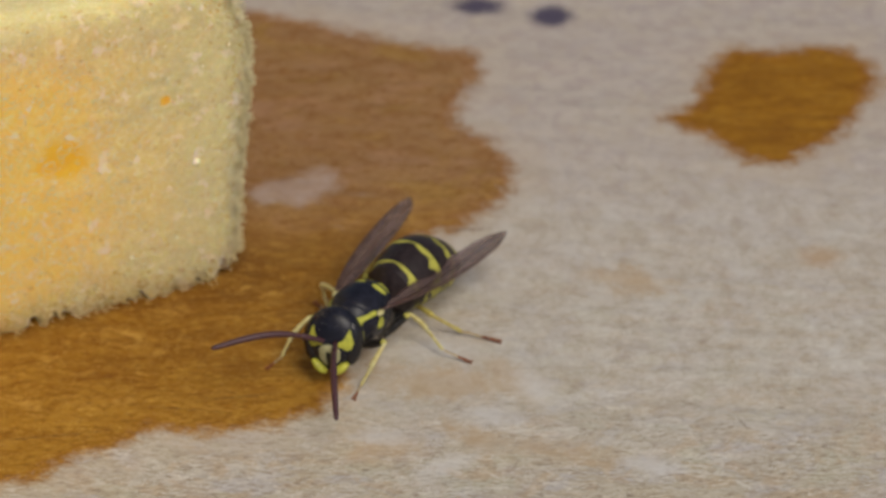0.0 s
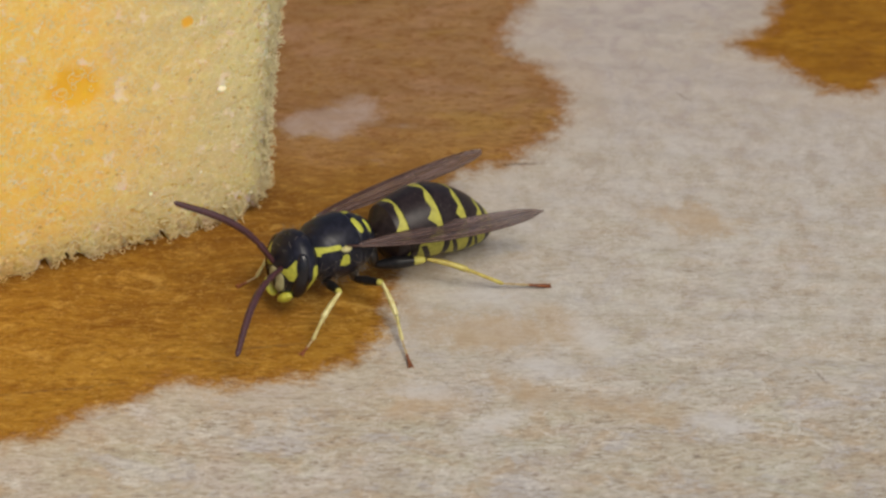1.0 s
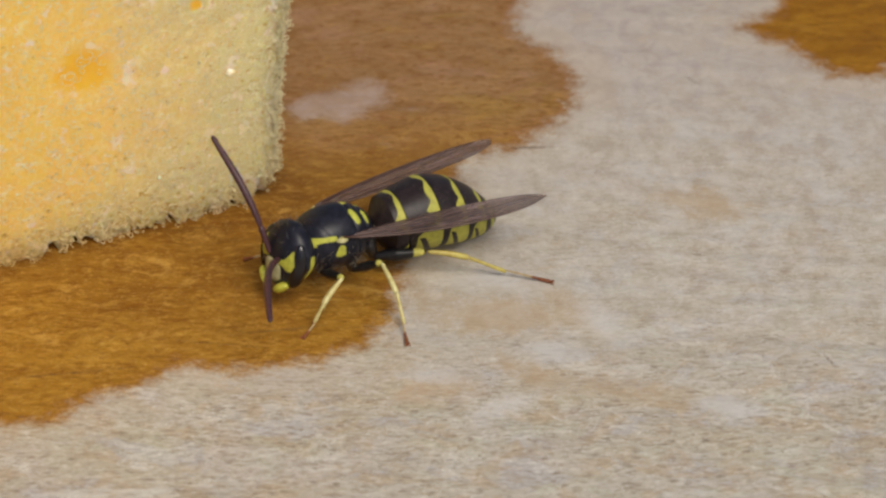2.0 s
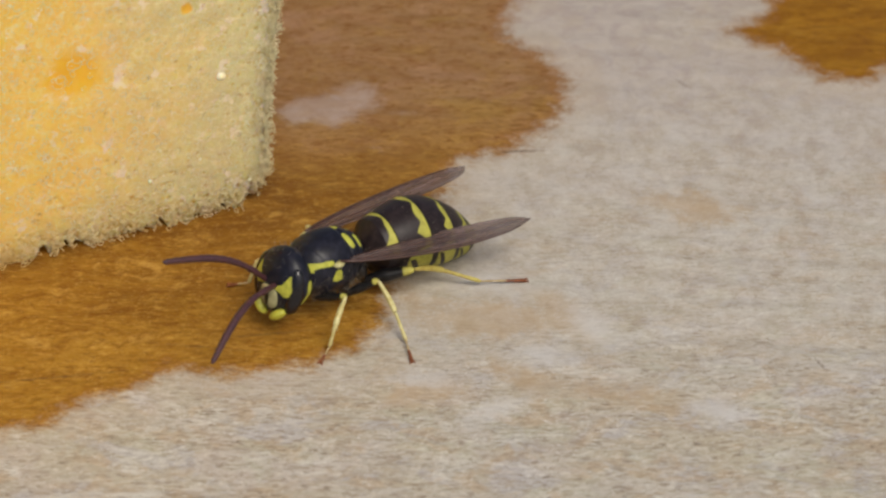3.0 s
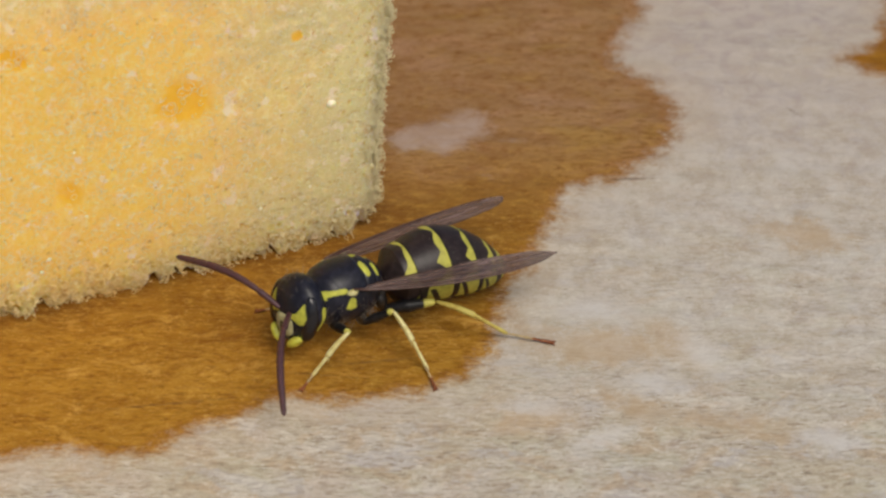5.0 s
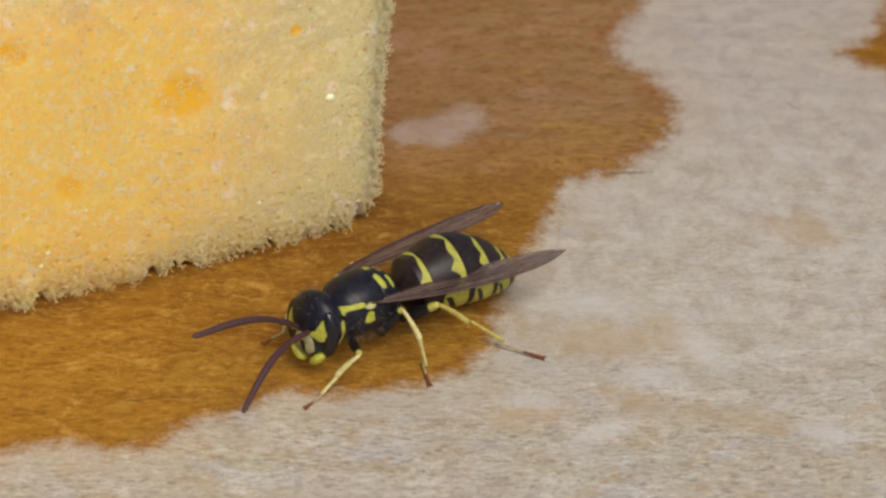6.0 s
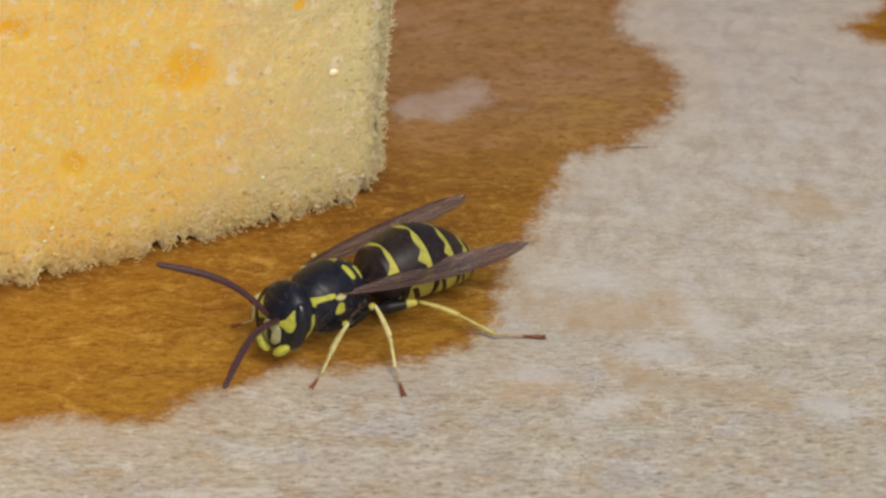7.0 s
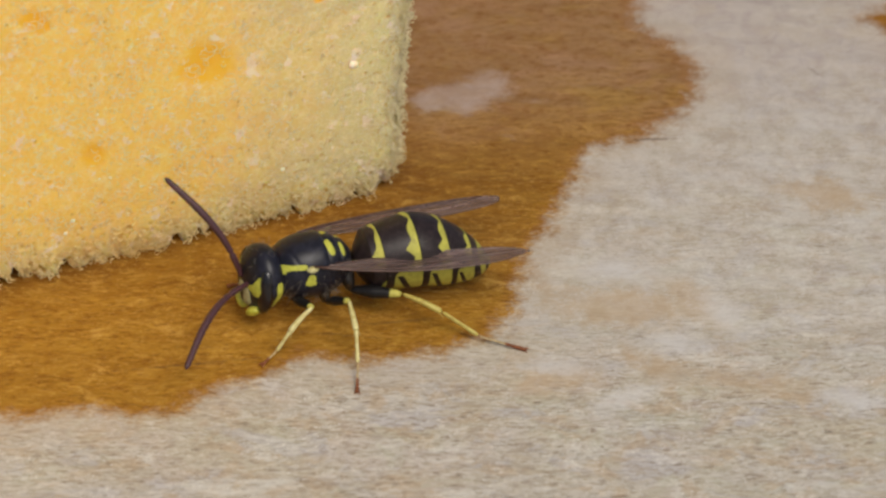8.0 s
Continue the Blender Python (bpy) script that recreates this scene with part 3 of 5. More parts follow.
def build_sponge():
    rng = random.Random(11)
    root = new("sponge")
    root.matrix_basis = at_mm(SP_X, SP_Y, 0, 0, 0, SP_TURN)
    tagged(root, "yellow open-cell foam sponge block soaked with syrup", "sponge")
    verts, faces, soak, pore, pits = [], [], [], [], []
    # open cells in the face: along, height, radius; small dark ones crowd the margins
    holes, cells = {}, []
    for k in range(17000):
        x, z = rng.uniform(-29, 0.3), rng.uniform(0, SP_HIGH)
        edge = margin_of(x, 0, z)
        if k < 8000:
            r, deep = 0.08 + 0.17 * rng.random() ** 2, 0.16 + 0.6 * edge
            cells.append((x, z, r))
        elif rng.random() < 0.07 + 0.75 * edge ** 1.2:
            r, deep = (0.035 + 0.085 * rng.random() ** 2.2) * (1 + 1.0 * edge + 0.8 * math.exp(-z / 0.8)), 1.0
        else:
            continue
        for i in range(int((x - r) // 0.5), int((x + r) // 0.5) + 1):
            for j in range(int((z - r) // 0.5), int((z + r) // 0.5) + 1):
                holes.setdefault((i, j), []).append((x, z, r, deep))

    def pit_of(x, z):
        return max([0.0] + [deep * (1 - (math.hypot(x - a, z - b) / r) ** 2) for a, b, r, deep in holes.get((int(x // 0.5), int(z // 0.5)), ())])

    def sheet(make, us, vs, pricked=False):
        base = len(verts)
        for v in vs:
            for u in us:
                x, y, z = make(u, v)
                p0 = pore_of(x, z) if y < 0.01 else 0.0
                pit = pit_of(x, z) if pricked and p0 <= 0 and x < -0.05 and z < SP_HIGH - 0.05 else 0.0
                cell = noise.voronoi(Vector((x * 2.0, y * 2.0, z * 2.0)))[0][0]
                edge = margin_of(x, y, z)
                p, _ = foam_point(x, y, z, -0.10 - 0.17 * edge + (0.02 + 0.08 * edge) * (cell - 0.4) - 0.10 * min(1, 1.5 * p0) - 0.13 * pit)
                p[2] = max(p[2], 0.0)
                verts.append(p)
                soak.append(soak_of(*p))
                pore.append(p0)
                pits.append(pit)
        n = len(us)
        for j in range(len(vs) - 1):
            for i in range(n - 1):
                a = base + j * n + i
                faces.append((a, a + 1, a + n + 1, a + n))

    near = np.linspace(-29, 0, 330)
    far = np.arange(-SP_LONG, -29.9, 2)
    hs = np.linspace(0, SP_HIGH, 226)
    sheet(lambda u, v: (u, 0, v), near, hs, True)
    sheet(lambda u, v: (u, 0, v), np.append(far, -29.0), hs[::3])
    sheet(lambda u, v: (0, u, v), np.concatenate([np.arange(0, 4, 0.2), np.arange(4, SP_DEEP + 0.1, 1)]), hs)
    sheet(lambda u, v: (u, v, SP_HIGH), np.concatenate([far, near]), np.concatenate([np.arange(0, 6, 0.2), np.arange(6, SP_DEEP + 0.1, 1)]))
    sheet(lambda u, v: (-SP_LONG, SP_DEEP - u, v), np.arange(0, SP_DEEP + 0.1, 1), np.arange(0, SP_HIGH + 0.1, 1))
    sheet(lambda u, v: (-u, SP_DEEP, v), np.arange(0, SP_LONG + 0.1, 1), np.arange(0, SP_HIGH + 0.1, 1))
    # weld the sheets where they meet
    key, first, where = np.unique(np.round(np.array(verts), 3), axis=0, return_index=True, return_inverse=True)
    where = where.ravel()
    faces = [tuple(int(where[i]) for i in f) for f in faces]
    faces = [f for f in faces if len(set(f)) == 4]
    verts, soak, pore, pits = (np.array(a)[first] for a in (verts, soak, pore, pits))
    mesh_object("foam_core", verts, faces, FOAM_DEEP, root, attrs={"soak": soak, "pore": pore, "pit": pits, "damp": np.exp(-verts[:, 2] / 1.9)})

    # struts of the open cells, a jittered honeycomb over the skin, thick along the margins
    sv, sf, ss = [], [], []

    def strut(a, b, r0, r1, k):
        way = b - a
        ln = np.linalg.norm(way)
        if ln < 1e-4:
            return
        way = way / ln
        side = np.cross(way, (0.3, 0.5, 0.8))
        side /= max(1e-6, np.linalg.norm(side))
        up = np.cross(side, way)
        base = len(sv)
        for c, r in ((a, r0), ((a + b) / 2, 0.55 * (r0 + r1) / 2), (b, r1)):
            for j in range(3):
                t = 2.0944 * j
                sv.append(c + r * (math.cos(t) * side + math.sin(t) * up))
                ss.append(k)
        for o in (0, 3):
            for j in range(3):
                i = (j + 1) % 3
                sf.append((base + o + j, base + o + i, base + o + 3 + i, base + o + 3 + j))

    def comb(make, u0, u1, v0, v1, size, depth, keep):
        w, h = size * math.sqrt(3), size * 1.5
        rows, cols = int((v1 - v0) / h) + 1, int((u1 - u0) / w) + 1
        made = {}

        def corner(i, j, top):
            key = (i, j, top)
            if key not in made:
                u = u0 + (i + (0.5 if j % 2 else 0)) * w + rng.gauss(0, 0.25) * size
                v = v0 + j * h + (0.5 if top else -0.5) * size * 0.9 + rng.gauss(0, 0.25) * size
                x, y, z = make(u, v)
                po = pore_of(x, z) if y < 0.01 else 0.0
                edge = margin_of(x, y, z)
                p, _ = foam_point(x, y, z, depth * edge - 0.12 * (1 - edge) + rng.gauss(0, 0.05 + 0.07 * edge) - 0.15 * min(1, 1.5 * po))
                made[key] = (p, po, edge)
            return made[key]

        for j in range(rows):
            for i in range(cols):
                a, pa, edge = corner(i, j, True)
                shift = 0 if j % 2 == 0 else 1
                for b, pb, _ in (corner(i, j, False), corner(i - 1 + shift, j + 1, False), corner(i + shift, j + 1, False)):
                    if rng.random() > keep * min(1.0, max(0.02, 1.5 * edge - 0.5)) or np.linalg.norm(a - b) > 2.2 * size or min(a[2], b[2]) < 0.02:
                        continue
                    thick = 1.0 if rng.random() < 0.3 else 0.68
                    strut(a, b, thick * rng.uniform(0.042, 0.058), thick * rng.uniform(0.042, 0.058), soak_of(*a))

    front = lambda u, v: (u, 0, v)
    right = lambda u, v: (0, u, v)
    top = lambda u, v: (u, v, SP_HIGH)
    for depth, keep, size in ((-0.22, 0.5, 0.25), (-0.12, 0.3, 0.22)):
        comb(front, -29, 0, 0.1, SP_HIGH, size, depth, keep)
        comb(right, 0, 4.5, 0.1, SP_HIGH, size, depth, keep)
        comb(top, -29, 0, 0, 8, size, depth, keep)

    def link(a, b, r, k):
        way = b - a
        way /= max(1e-6, np.linalg.norm(way))
        side = np.cross(way, (0.3, 0.5, 0.8))
        side /= max(1e-6, np.linalg.norm(side))
        up = np.cross(side, way)
        base = len(sv)
        for c in (a, b):
            for j in range(3):
                sv.append(c + r * (math.cos(2.0944 * j) * side + math.sin(2.0944 * j) * up))
                ss.append(k)
        for j in range(3):
            i = (j + 1) % 3
            sf.append((base + j, base + i, base + 3 + i, base + 3 + j))

    # pale rims round the open cells, half sunk in the skin
    for x, z, r in cells:
        inside = pore_of(x, z) > 0.15
        if z < 0.3 or z > SP_HIGH - 0.4 or x > -0.1 or rng.random() > (0.28 if inside else 0.62):
            continue
        r *= 1.7 if inside else 1.05
        lean, squash, turn = rng.uniform(-0.05, 0.05), rng.uniform(0.7, 1.0), rng.uniform(0, math.pi)
        ring = []
        for j in range(8):
            a = 2 * math.pi * j / 8
            du, dv = r * math.cos(a), r * squash * math.sin(a)
            px, pz = x + du * math.cos(turn) - dv * math.sin(turn), z + du * math.sin(turn) + dv * math.cos(turn)
            p, _ = foam_point(px, 0, max(0.1, pz), -0.11 - 0.20 * margin_of(px, 0, pz) + lean * math.cos(a) - (0.04 if inside else 0.0))
            ring.append(p)
        thick, tone = rng.uniform(0.016, 0.030), 0.45 * soak_of(*ring[0])
        for j in range(8):
            if rng.random() < 0.85:
                link(ring[j], ring[(j + 1) % 8], thick, tone)
    # lacy open loops along the right edge and the foot
    for k in range(1900):
        if k < 1200:
            x, y, z = (0.0, rng.uniform(0, 1.6), rng.uniform(0.3, SP_HIGH)) if rng.random() < 0.7 else (-rng.random() ** 2 * 1.5, 0.0, rng.uniform(0.3, SP_HIGH))
            p, n = foam_point(x, y, z, rng.uniform(-0.25, 0.16))
        else:
            p, n = foam_point(rng.uniform(-29, 0), 0.0, 0.05 + 1.3 * rng.random() ** 1.6, rng.uniform(-0.25, 0.16))
        r = rng.uniform(0.06, 0.17)
        e = np.array([rng.gauss(0, 1) for _ in range(3)])
        e /= np.linalg.norm(e)
        f = np.cross(e, [rng.gauss(0, 1) for _ in range(3)])
        f /= max(1e-6, np.linalg.norm(f))
        ring = [p + r * (math.cos(0.898 * j) * e + rng.uniform(0.75, 1.0) * math.sin(0.898 * j) * f) for j in range(7)]
        for q in ring:
            q[2] = max(q[2], 0.03)
        tone = soak_of(*p)
        for j in range(7):
            if rng.random() < 0.88:
                link(ring[j], ring[(j + 1) % 7], 0.019, tone)
    fringe = mesh_object("foam_mesh", sv, sf, FOAM, root, attrs={"soak": ss, "damp": np.exp(-np.array(sv)[:, 2] / 1.4)})
    tagged(fringe, "pale open foam cell walls", kind="stuff")

    # syrup beads and pale crumbs caught in the cells
    bv, bf = [], []
    for k in range(60):
        x, z = rng.uniform(-28, -0.8), rng.uniform(0.8, SP_HIGH - 0.5)
        r = 0.26 if k == 0 else rng.uniform(0.06, 0.14) * (1.0 if rng.random() < 0.9 else 1.9)
        if k == 0:
            x, z = BEAD
        if pore_of(x, z) > 0 or (k and margin_of(x, 0, z) > 0.45):
            continue
        p, _ = foam_point(x, 0, z, -0.10 - (0.1 if k == 0 else 0.55) * r)
        ball, q = blob(lambda u, a: tuple(p + r * np.array([math.cos(math.pi * u), 0.7 * math.sin(math.pi * u) * math.sin(a), math.sin(math.pi * u) * math.cos(a)]) * (1, 1, rng.uniform(0.8, 1.2))), 5, 7)
        o = len(bv)
        bv += ball
        bf += [tuple(i + o for i in f) for f in q]
    tagged(mesh_object("syrup_bead", bv, bf, SYRUP, root), "tiny pale syrup beads", kind="stuff")
    return root


build_sponge()


# ---- the wasp: x forward, y to its left, z up, origin on the board under the thorax ----
def marked(verts, marks):
    """Largest of several capsule marks (end, end, radius, radius) at each point: 0 at the rim, positive inside."""
    v = np.array(verts, float)
    best = np.full(len(v), -1.0)
    for a, b, r0, r1 in marks:
        a, b = np.array(a, float), np.array(b, float)
        e = b - a
        k = np.clip((v - a) @ e / max(1e-9, e @ e), 0, 1)
        best = np.maximum(best, (r0 + (r1 - r0) * k - np.linalg.norm(v - a - k[:, None] * e, axis=1)) * 2)
    return best


def both(marks):
    return [tuple((p[0], s * p[1], p[2]) for p in m[:2]) + m[2:] for m in marks for s in (1, -1)]


def hairs(rng, centers, length, radius=0.012):
    """Short tapered bristles from (point, direction) pairs."""
    parts = []
    for p, d in centers:
        p, d = Vector(p), Vector(d).normalized()
        d = (d + Vector((rng.gauss(0, 0.3), rng.gauss(0, 0.3), rng.gauss(0, 0.3)))).normalized()
        ln = length * rng.uniform(0.6, 1.2)
        bend = Vector((rng.gauss(0, 0.1), rng.gauss(0, 0.1), rng.gauss(0, 0.1))) * ln
        parts.append(tube([p, p + 0.5 * ln * d + bend * 0.3, p + ln * d + bend], [radius, radius * 0.7, radius * 0.2], 3))
    return merge(parts)


THORAX_C = (0.3, 0.0, 2.95)


def thorax_point(u, a):
    x = 2.45 - 4.35 * u
    s = max(0.0, 1 - abs(2 * u - 1) ** 2.5) ** 0.5
    w, h = 1.63 * s, 1.62 * s
    w *= 1.0 - 0.12 * max(0, 2 * u - 1)
    z = math.cos(a) * h
    if z > 0:
        z *= 1.0 - 0.10 * max(0.0, u - 0.62) / 0.38
    groove = 0.05 * math.exp(-((u - 0.68) / 0.018) ** 2) + 0.07 * math.exp(-((u - 0.83) / 0.02) ** 2)
    # the seam between collar and back
    groove += 0.015 * math.exp(-((u - 0.24 - 0.14 * max(0.0, math.sin(a) ** 2)) / 0.016) ** 2)
    k = 1 - groove * (1 if math.cos(a) > -0.2 else 0.4)
    return (x, math.sin(a) * w * k, THORAX_C[2] + z * k - 0.25 * max(0, 0.25 - u))


def build_thorax(wasp):
    v, f = blob(thorax_point, 110, 96)
    marks = both([((1.98, 0.86, 3.68), (0.78, 1.36, 3.80), 0.20, 0.13), ((1.94, 0.98, 3.60), (1.72, 1.14, 3.52), 0.12, 0.05),
                  ((0.52, 1.60, 3.22), (0.60, 1.62, 3.02), 0.20, 0.23), ((0.42, 1.62, 2.94), (0.78, 1.60, 2.94), 0.12, 0.10),
                  ((-0.62, 0.42, 4.50), (-0.80, 1.02, 4.18), 0.20, 0.25), ((-1.33, 0.32, 4.05), (-1.42, 0.84, 3.78), 0.13, 0.17)])
    thorax = mesh_object("thorax", v, f, BLACK, wasp, "black thorax with yellow shoulder stripes", {"yel": marked(v, marks)})
    rng = random.Random(3)
    seeds = []
    for _ in range(420):
        p = Vector(thorax_point(rng.uniform(0.05, 0.95), rng.uniform(0, 2 * math.pi)))
        d = (p - Vector(THORAX_C)).normalized()
        if d.z > 0.25:
            continue
        seeds.append((p - 0.02 * d, d))
    hv, hf = hairs(rng, seeds, 0.42)
    tagged(mesh_object("hair", hv, hf, HAIR, thorax), kind="stuff")
    for s in (1, -1):
        tv, tf = blob(lambda u, a: (0.42 + 0.62 * (0.5 - u), s * 1.46 + 0.2 * math.sin(math.pi * u) ** 0.6 * math.sin(a), 3.66 + 0.17 * math.sin(math.pi * u) ** 0.6 * math.cos(a)), 14, 14)
        mesh_object("tegula", tv, tf, PALE, thorax, "pale wing scale")
    return thorax


def axis_of_abdomen(f):
    """Middle line and half width of the abdomen at f (0 front to 1 tip)."""
    x = -1.95 - 7.10 * f
    z = 2.56 - 1.70 * max(0.0, (f - 0.40) / 0.60) ** 1.5
    if f < 0.10:
        r = 0.30 + 1.25 * (f / 0.10) ** 0.75
    else:
        g = (f - 0.10) / 0.90
        r = 1.55 + 0.38 * math.sin(min(1, g / 0.42) * math.pi / 2) if g < 0.42 else 1.93 * max(0.0, 1 - ((g - 0.40) / 0.61) ** 2.1) ** 0.68
    return x, z, max(0.03, r)


SEGMENTS = [(0.0, 0.190), (0.190, 0.443), (0.443, 0.660), (0.660, 0.842), (0.842, 0.945), (0.945, 1.0)]


def build_abdomen(wasp):
    def core(u, a):
        x, z, r = axis_of_abdomen(0.01 + 0.98 * u)
        return (x, 0.93 * r * math.sin(a), z + 0.90 * r * math.cos(a))
    v, f = blob(core, 60, 40)
    abdomen = mesh_object("abdomen", v, f, BANDED, wasp, "glossy abdomen banded black and yellow", {"yel": [-1.0] * len(v)})
    for k, (f0, f1) in enumerate(SEGMENTS):
        n, m = 46, 144
        sections, yel = [], []
        for i in range(n + 1):
            s = i / n
            f = f0 + (f1 - f0) * s
            x, z, r = axis_of_abdomen(min(f, 0.999))
            lip = 1.0 + 0.016 * s - (0.03 * math.exp(-((s - 1) / 0.03) ** 2)) + (0.012 if k else 0)
            ring = []
            for j in range(m):
                a = 2 * math.pi * j / m
                b = a if a <= math.pi else 2 * math.pi - a
                deg = math.degrees(b)
                ring.append((x, 0.97 * r * lip * math.sin(a), z + 0.96 * r * lip * math.cos(a)))
                # front rim of the yellow band, by the angle from the back's middle line
                if k == 0:
                    rim = 0.77 - 0.27 * math.exp(-((deg - 58) / 13) ** 2) + 0.12 * math.exp(-(deg / 14) ** 2) + 0.25 * math.exp(-((deg - 95) / 18) ** 2)
                elif k <= 3:
                    rim = 0.80 + 0.10 * math.exp(-(deg / 9) ** 2) - 0.05 * math.exp(-((deg - 24) / 10) ** 2)
                    rim -= 0.22 * max(0.0, 1 - abs(deg - 52) / 13)
                    rim -= 0.60 / (1 + math.exp(-(deg - 82) / 4))
                else:
                    rim = 0.55 - 0.15 * math.exp(-((deg - 60) / 30) ** 2)
                y = (s - rim) * 2.2
                if k <= 4 and deg > 96:
                    y = min(y, max(-1, (abs(s - (0.34 + 0.35 * (deg - 96) / 50)) - 0.09) * 5)) if deg < 150 else y
                if s > 0.975 and k < 5:
                    y = -0.4
                yel.append(max(-1, min(1, y)))
            sections.append(ring)
        v, q = rings(sections, False)
        mesh_object("tergite", v, q, BANDED, abdomen, attrs={"yel": yel})
    rng = random.Random(8)
    seeds = []
    for _ in range(160):
        fz, a = rng.uniform(0.05, 0.97), rng.uniform(0, 2 * math.pi)
        x, z, r = axis_of_abdomen(fz)
        seeds.append(((x, 0.95 * r * math.sin(a), z + 0.95 * r * math.cos(a)), (-0.8, math.sin(a), math.cos(a))))
    hv, hf = hairs(rng, seeds, 0.22, 0.008)
    tagged(mesh_object("hair", hv, hf, HAIR, abdomen), kind="stuff")
    return abdomen


HEAD_AT = (2.74, 0.0, 2.80)
HEAD_SIZE = np.array([1.0, 0.96, 1.13])
HEAD_DIP = -14
ANTENNA_ROOT = {1: (0.88, 0.36, 0.02), -1: (0.88, -0.36, 0.02)}


def head_point(u, a):
    x = 0.92 - 1.95 * u
    s = max(0.0, 1 - abs(2 * u - 1) ** 2.25) ** 0.5
    z = math.cos(a)
    w = 1.72 * s * (1.0 - 0.06 * z * z - 0.08 * (z < 0) * z * z)
    return (x, math.sin(a) * w * (1 - 0.20 * max(0, -z)), (1.52 if z > 0 else 1.66) * z * s)


def build_head(wasp):
    v, f = blob(head_point, 90, 96)
    marks = both([((0.84, 0.50, -0.06), (0.66, 1.05, -0.02), 0.13, 0.31), ((0.66, 1.00, 0.0), (0.58, 1.05, 0.60), 0.36, 0.08),
                  ((-0.32, 1.66, 0.34), (-0.26, 1.22, -1.05), 0.21, 0.30)])
    head = mesh_object("head", np.array(v) * HEAD_SIZE, f, BLACK, wasp, "black head with yellow face marks", {"yel": marked(v, marks)},
                       matrix=at_mm(*HEAD_AT, 0, HEAD_DIP, 0))
    for s in (1, -1):
        def eye(u, a):
            t = math.sin(math.pi * u) ** 0.72
            z = 1.12 * math.cos(math.pi * u)
            return (0.24 + 0.47 * t * math.cos(a) - 0.10 * (1 - (z / 1.2) ** 2) * (math.cos(a) > 0), s * (1.22 + 0.50 * t * math.sin(a) - 0.16 * z * z), -0.10 + z)
        ev, ef = blob(eye, 40, 36)
        mesh_object("compound_eye", np.array(ev) * HEAD_SIZE, ef, EYE, head, "glossy black compound eye")
        def jaw(u, a):
            t = max(0, 1 - abs(2 * u - 1) ** 2.4) ** 0.5
            return (0.52 + 0.34 * t * math.cos(a), s * (0.92 - 0.56 * u + 0.34 * t * math.sin(a)), -1.02 - 0.70 * u)
        jv, jf = blob(jaw, 20, 18)
        mesh_object("mandible", np.array(jv) * HEAD_SIZE, jf, YELLOW, head, "yellow mandible with a dark tip")
    def shield(u, a):
        t = max(0, 1 - abs(2 * u - 1) ** 3.0) ** 0.5
        return (0.80 + 0.24 * t * math.cos(a) - 0.18 * u, 0.68 * t * math.sin(a) * (1.05 - 0.25 * u), -0.05 - 1.20 * u)
    cv, cf = blob(shield, 28, 32)
    mesh_object("clypeus", np.array(cv) * HEAD_SIZE, cf, chitin_shield(), head, "yellow face shield", {"yel": marked(cv, [((0.9, -0.4, -0.25), (0.9, 0.4, -0.25), 0.24, 0.24), ((0.85, 0.42, -0.3), (0.72, 0.34, -1.0), 0.27, 0.27), ((0.85, -0.42, -0.3), (0.72, -0.34, -1.0), 0.27, 0.27)])})
    rng = random.Random(5)
    seeds = []
    for _ in range(200):
        p = Vector(head_point(rng.uniform(0.06, 0.7), rng.uniform(0, 2 * math.pi)))
        if abs(p.y) > 0.9 and p.z > -0.8:
            continue
        seeds.append((p * 0.98, p.normalized()))
    hv, hf = hairs(rng, seeds, 0.32, 0.010)
    tagged(mesh_object("hair", np.array(hv) * HEAD_SIZE, hf, HAIR, head), kind="stuff")
    return head


def chitin_shield():
    return chitin("face_shield", (0.02, 0.018, 0.01), (0.40, 0.38, 0.20), 0.45, 0.3)


ANT_LONG = 6.4


def build_antenna(head, s):
    """Along +x from its root, bowed; a smooth scape and a ringed flagellum."""
    pts, rad = [], []
    n = 78
    for i in range(n + 1):
        t = i / n
        pts.append((ANT_LONG * t, 0.0, 0.80 * math.sin(math.pi * t) * (1 - 0.35 * t)))
        if t < 0.20:
            r = 0.105 + 0.035 * t / 0.2
        elif t < 0.225:
            r = 0.095
        else:
            ph = ((t - 0.225) / 0.775 * 11) % 1.0
            r = (0.118 + 0.035 * math.sin(math.pi * min(1, (t - 0.225) / 0.72))) * (1 - 0.10 * math.exp(-((ph - 0.0) / 0.10) ** 2) - 0.10 * math.exp(-((ph - 1.0) / 0.10) ** 2))
        if t > 0.97:
            r *= 1 - 0.6 * (t - 0.97) / 0.03
        rad.append(r)
    v, f = tube(pts, [1.25 * r for r in rad], 14)
    return mesh_object("antenna", v, f, HORN, head, "dark brown segmented antenna")


# hip, usual knee, then the lengths of thigh, shin, yellow foot joint and brown foot end
LEGS = {"front": ((1.27, 0.68, 1.57), (1.05, 2.5, 2.3), 2.00, 1.61, 1.23, 0.97),
        "middle": ((-0.24, 1.10, 1.34), (-1.1, 2.5, 2.3), 2.00, 1.77, 1.58, 1.61),
        "hind": ((-1.60, 0.75, 1.45), (-3.7, 2.35, 2.2), 2.60, 2.11, 2.04, 2.31)}


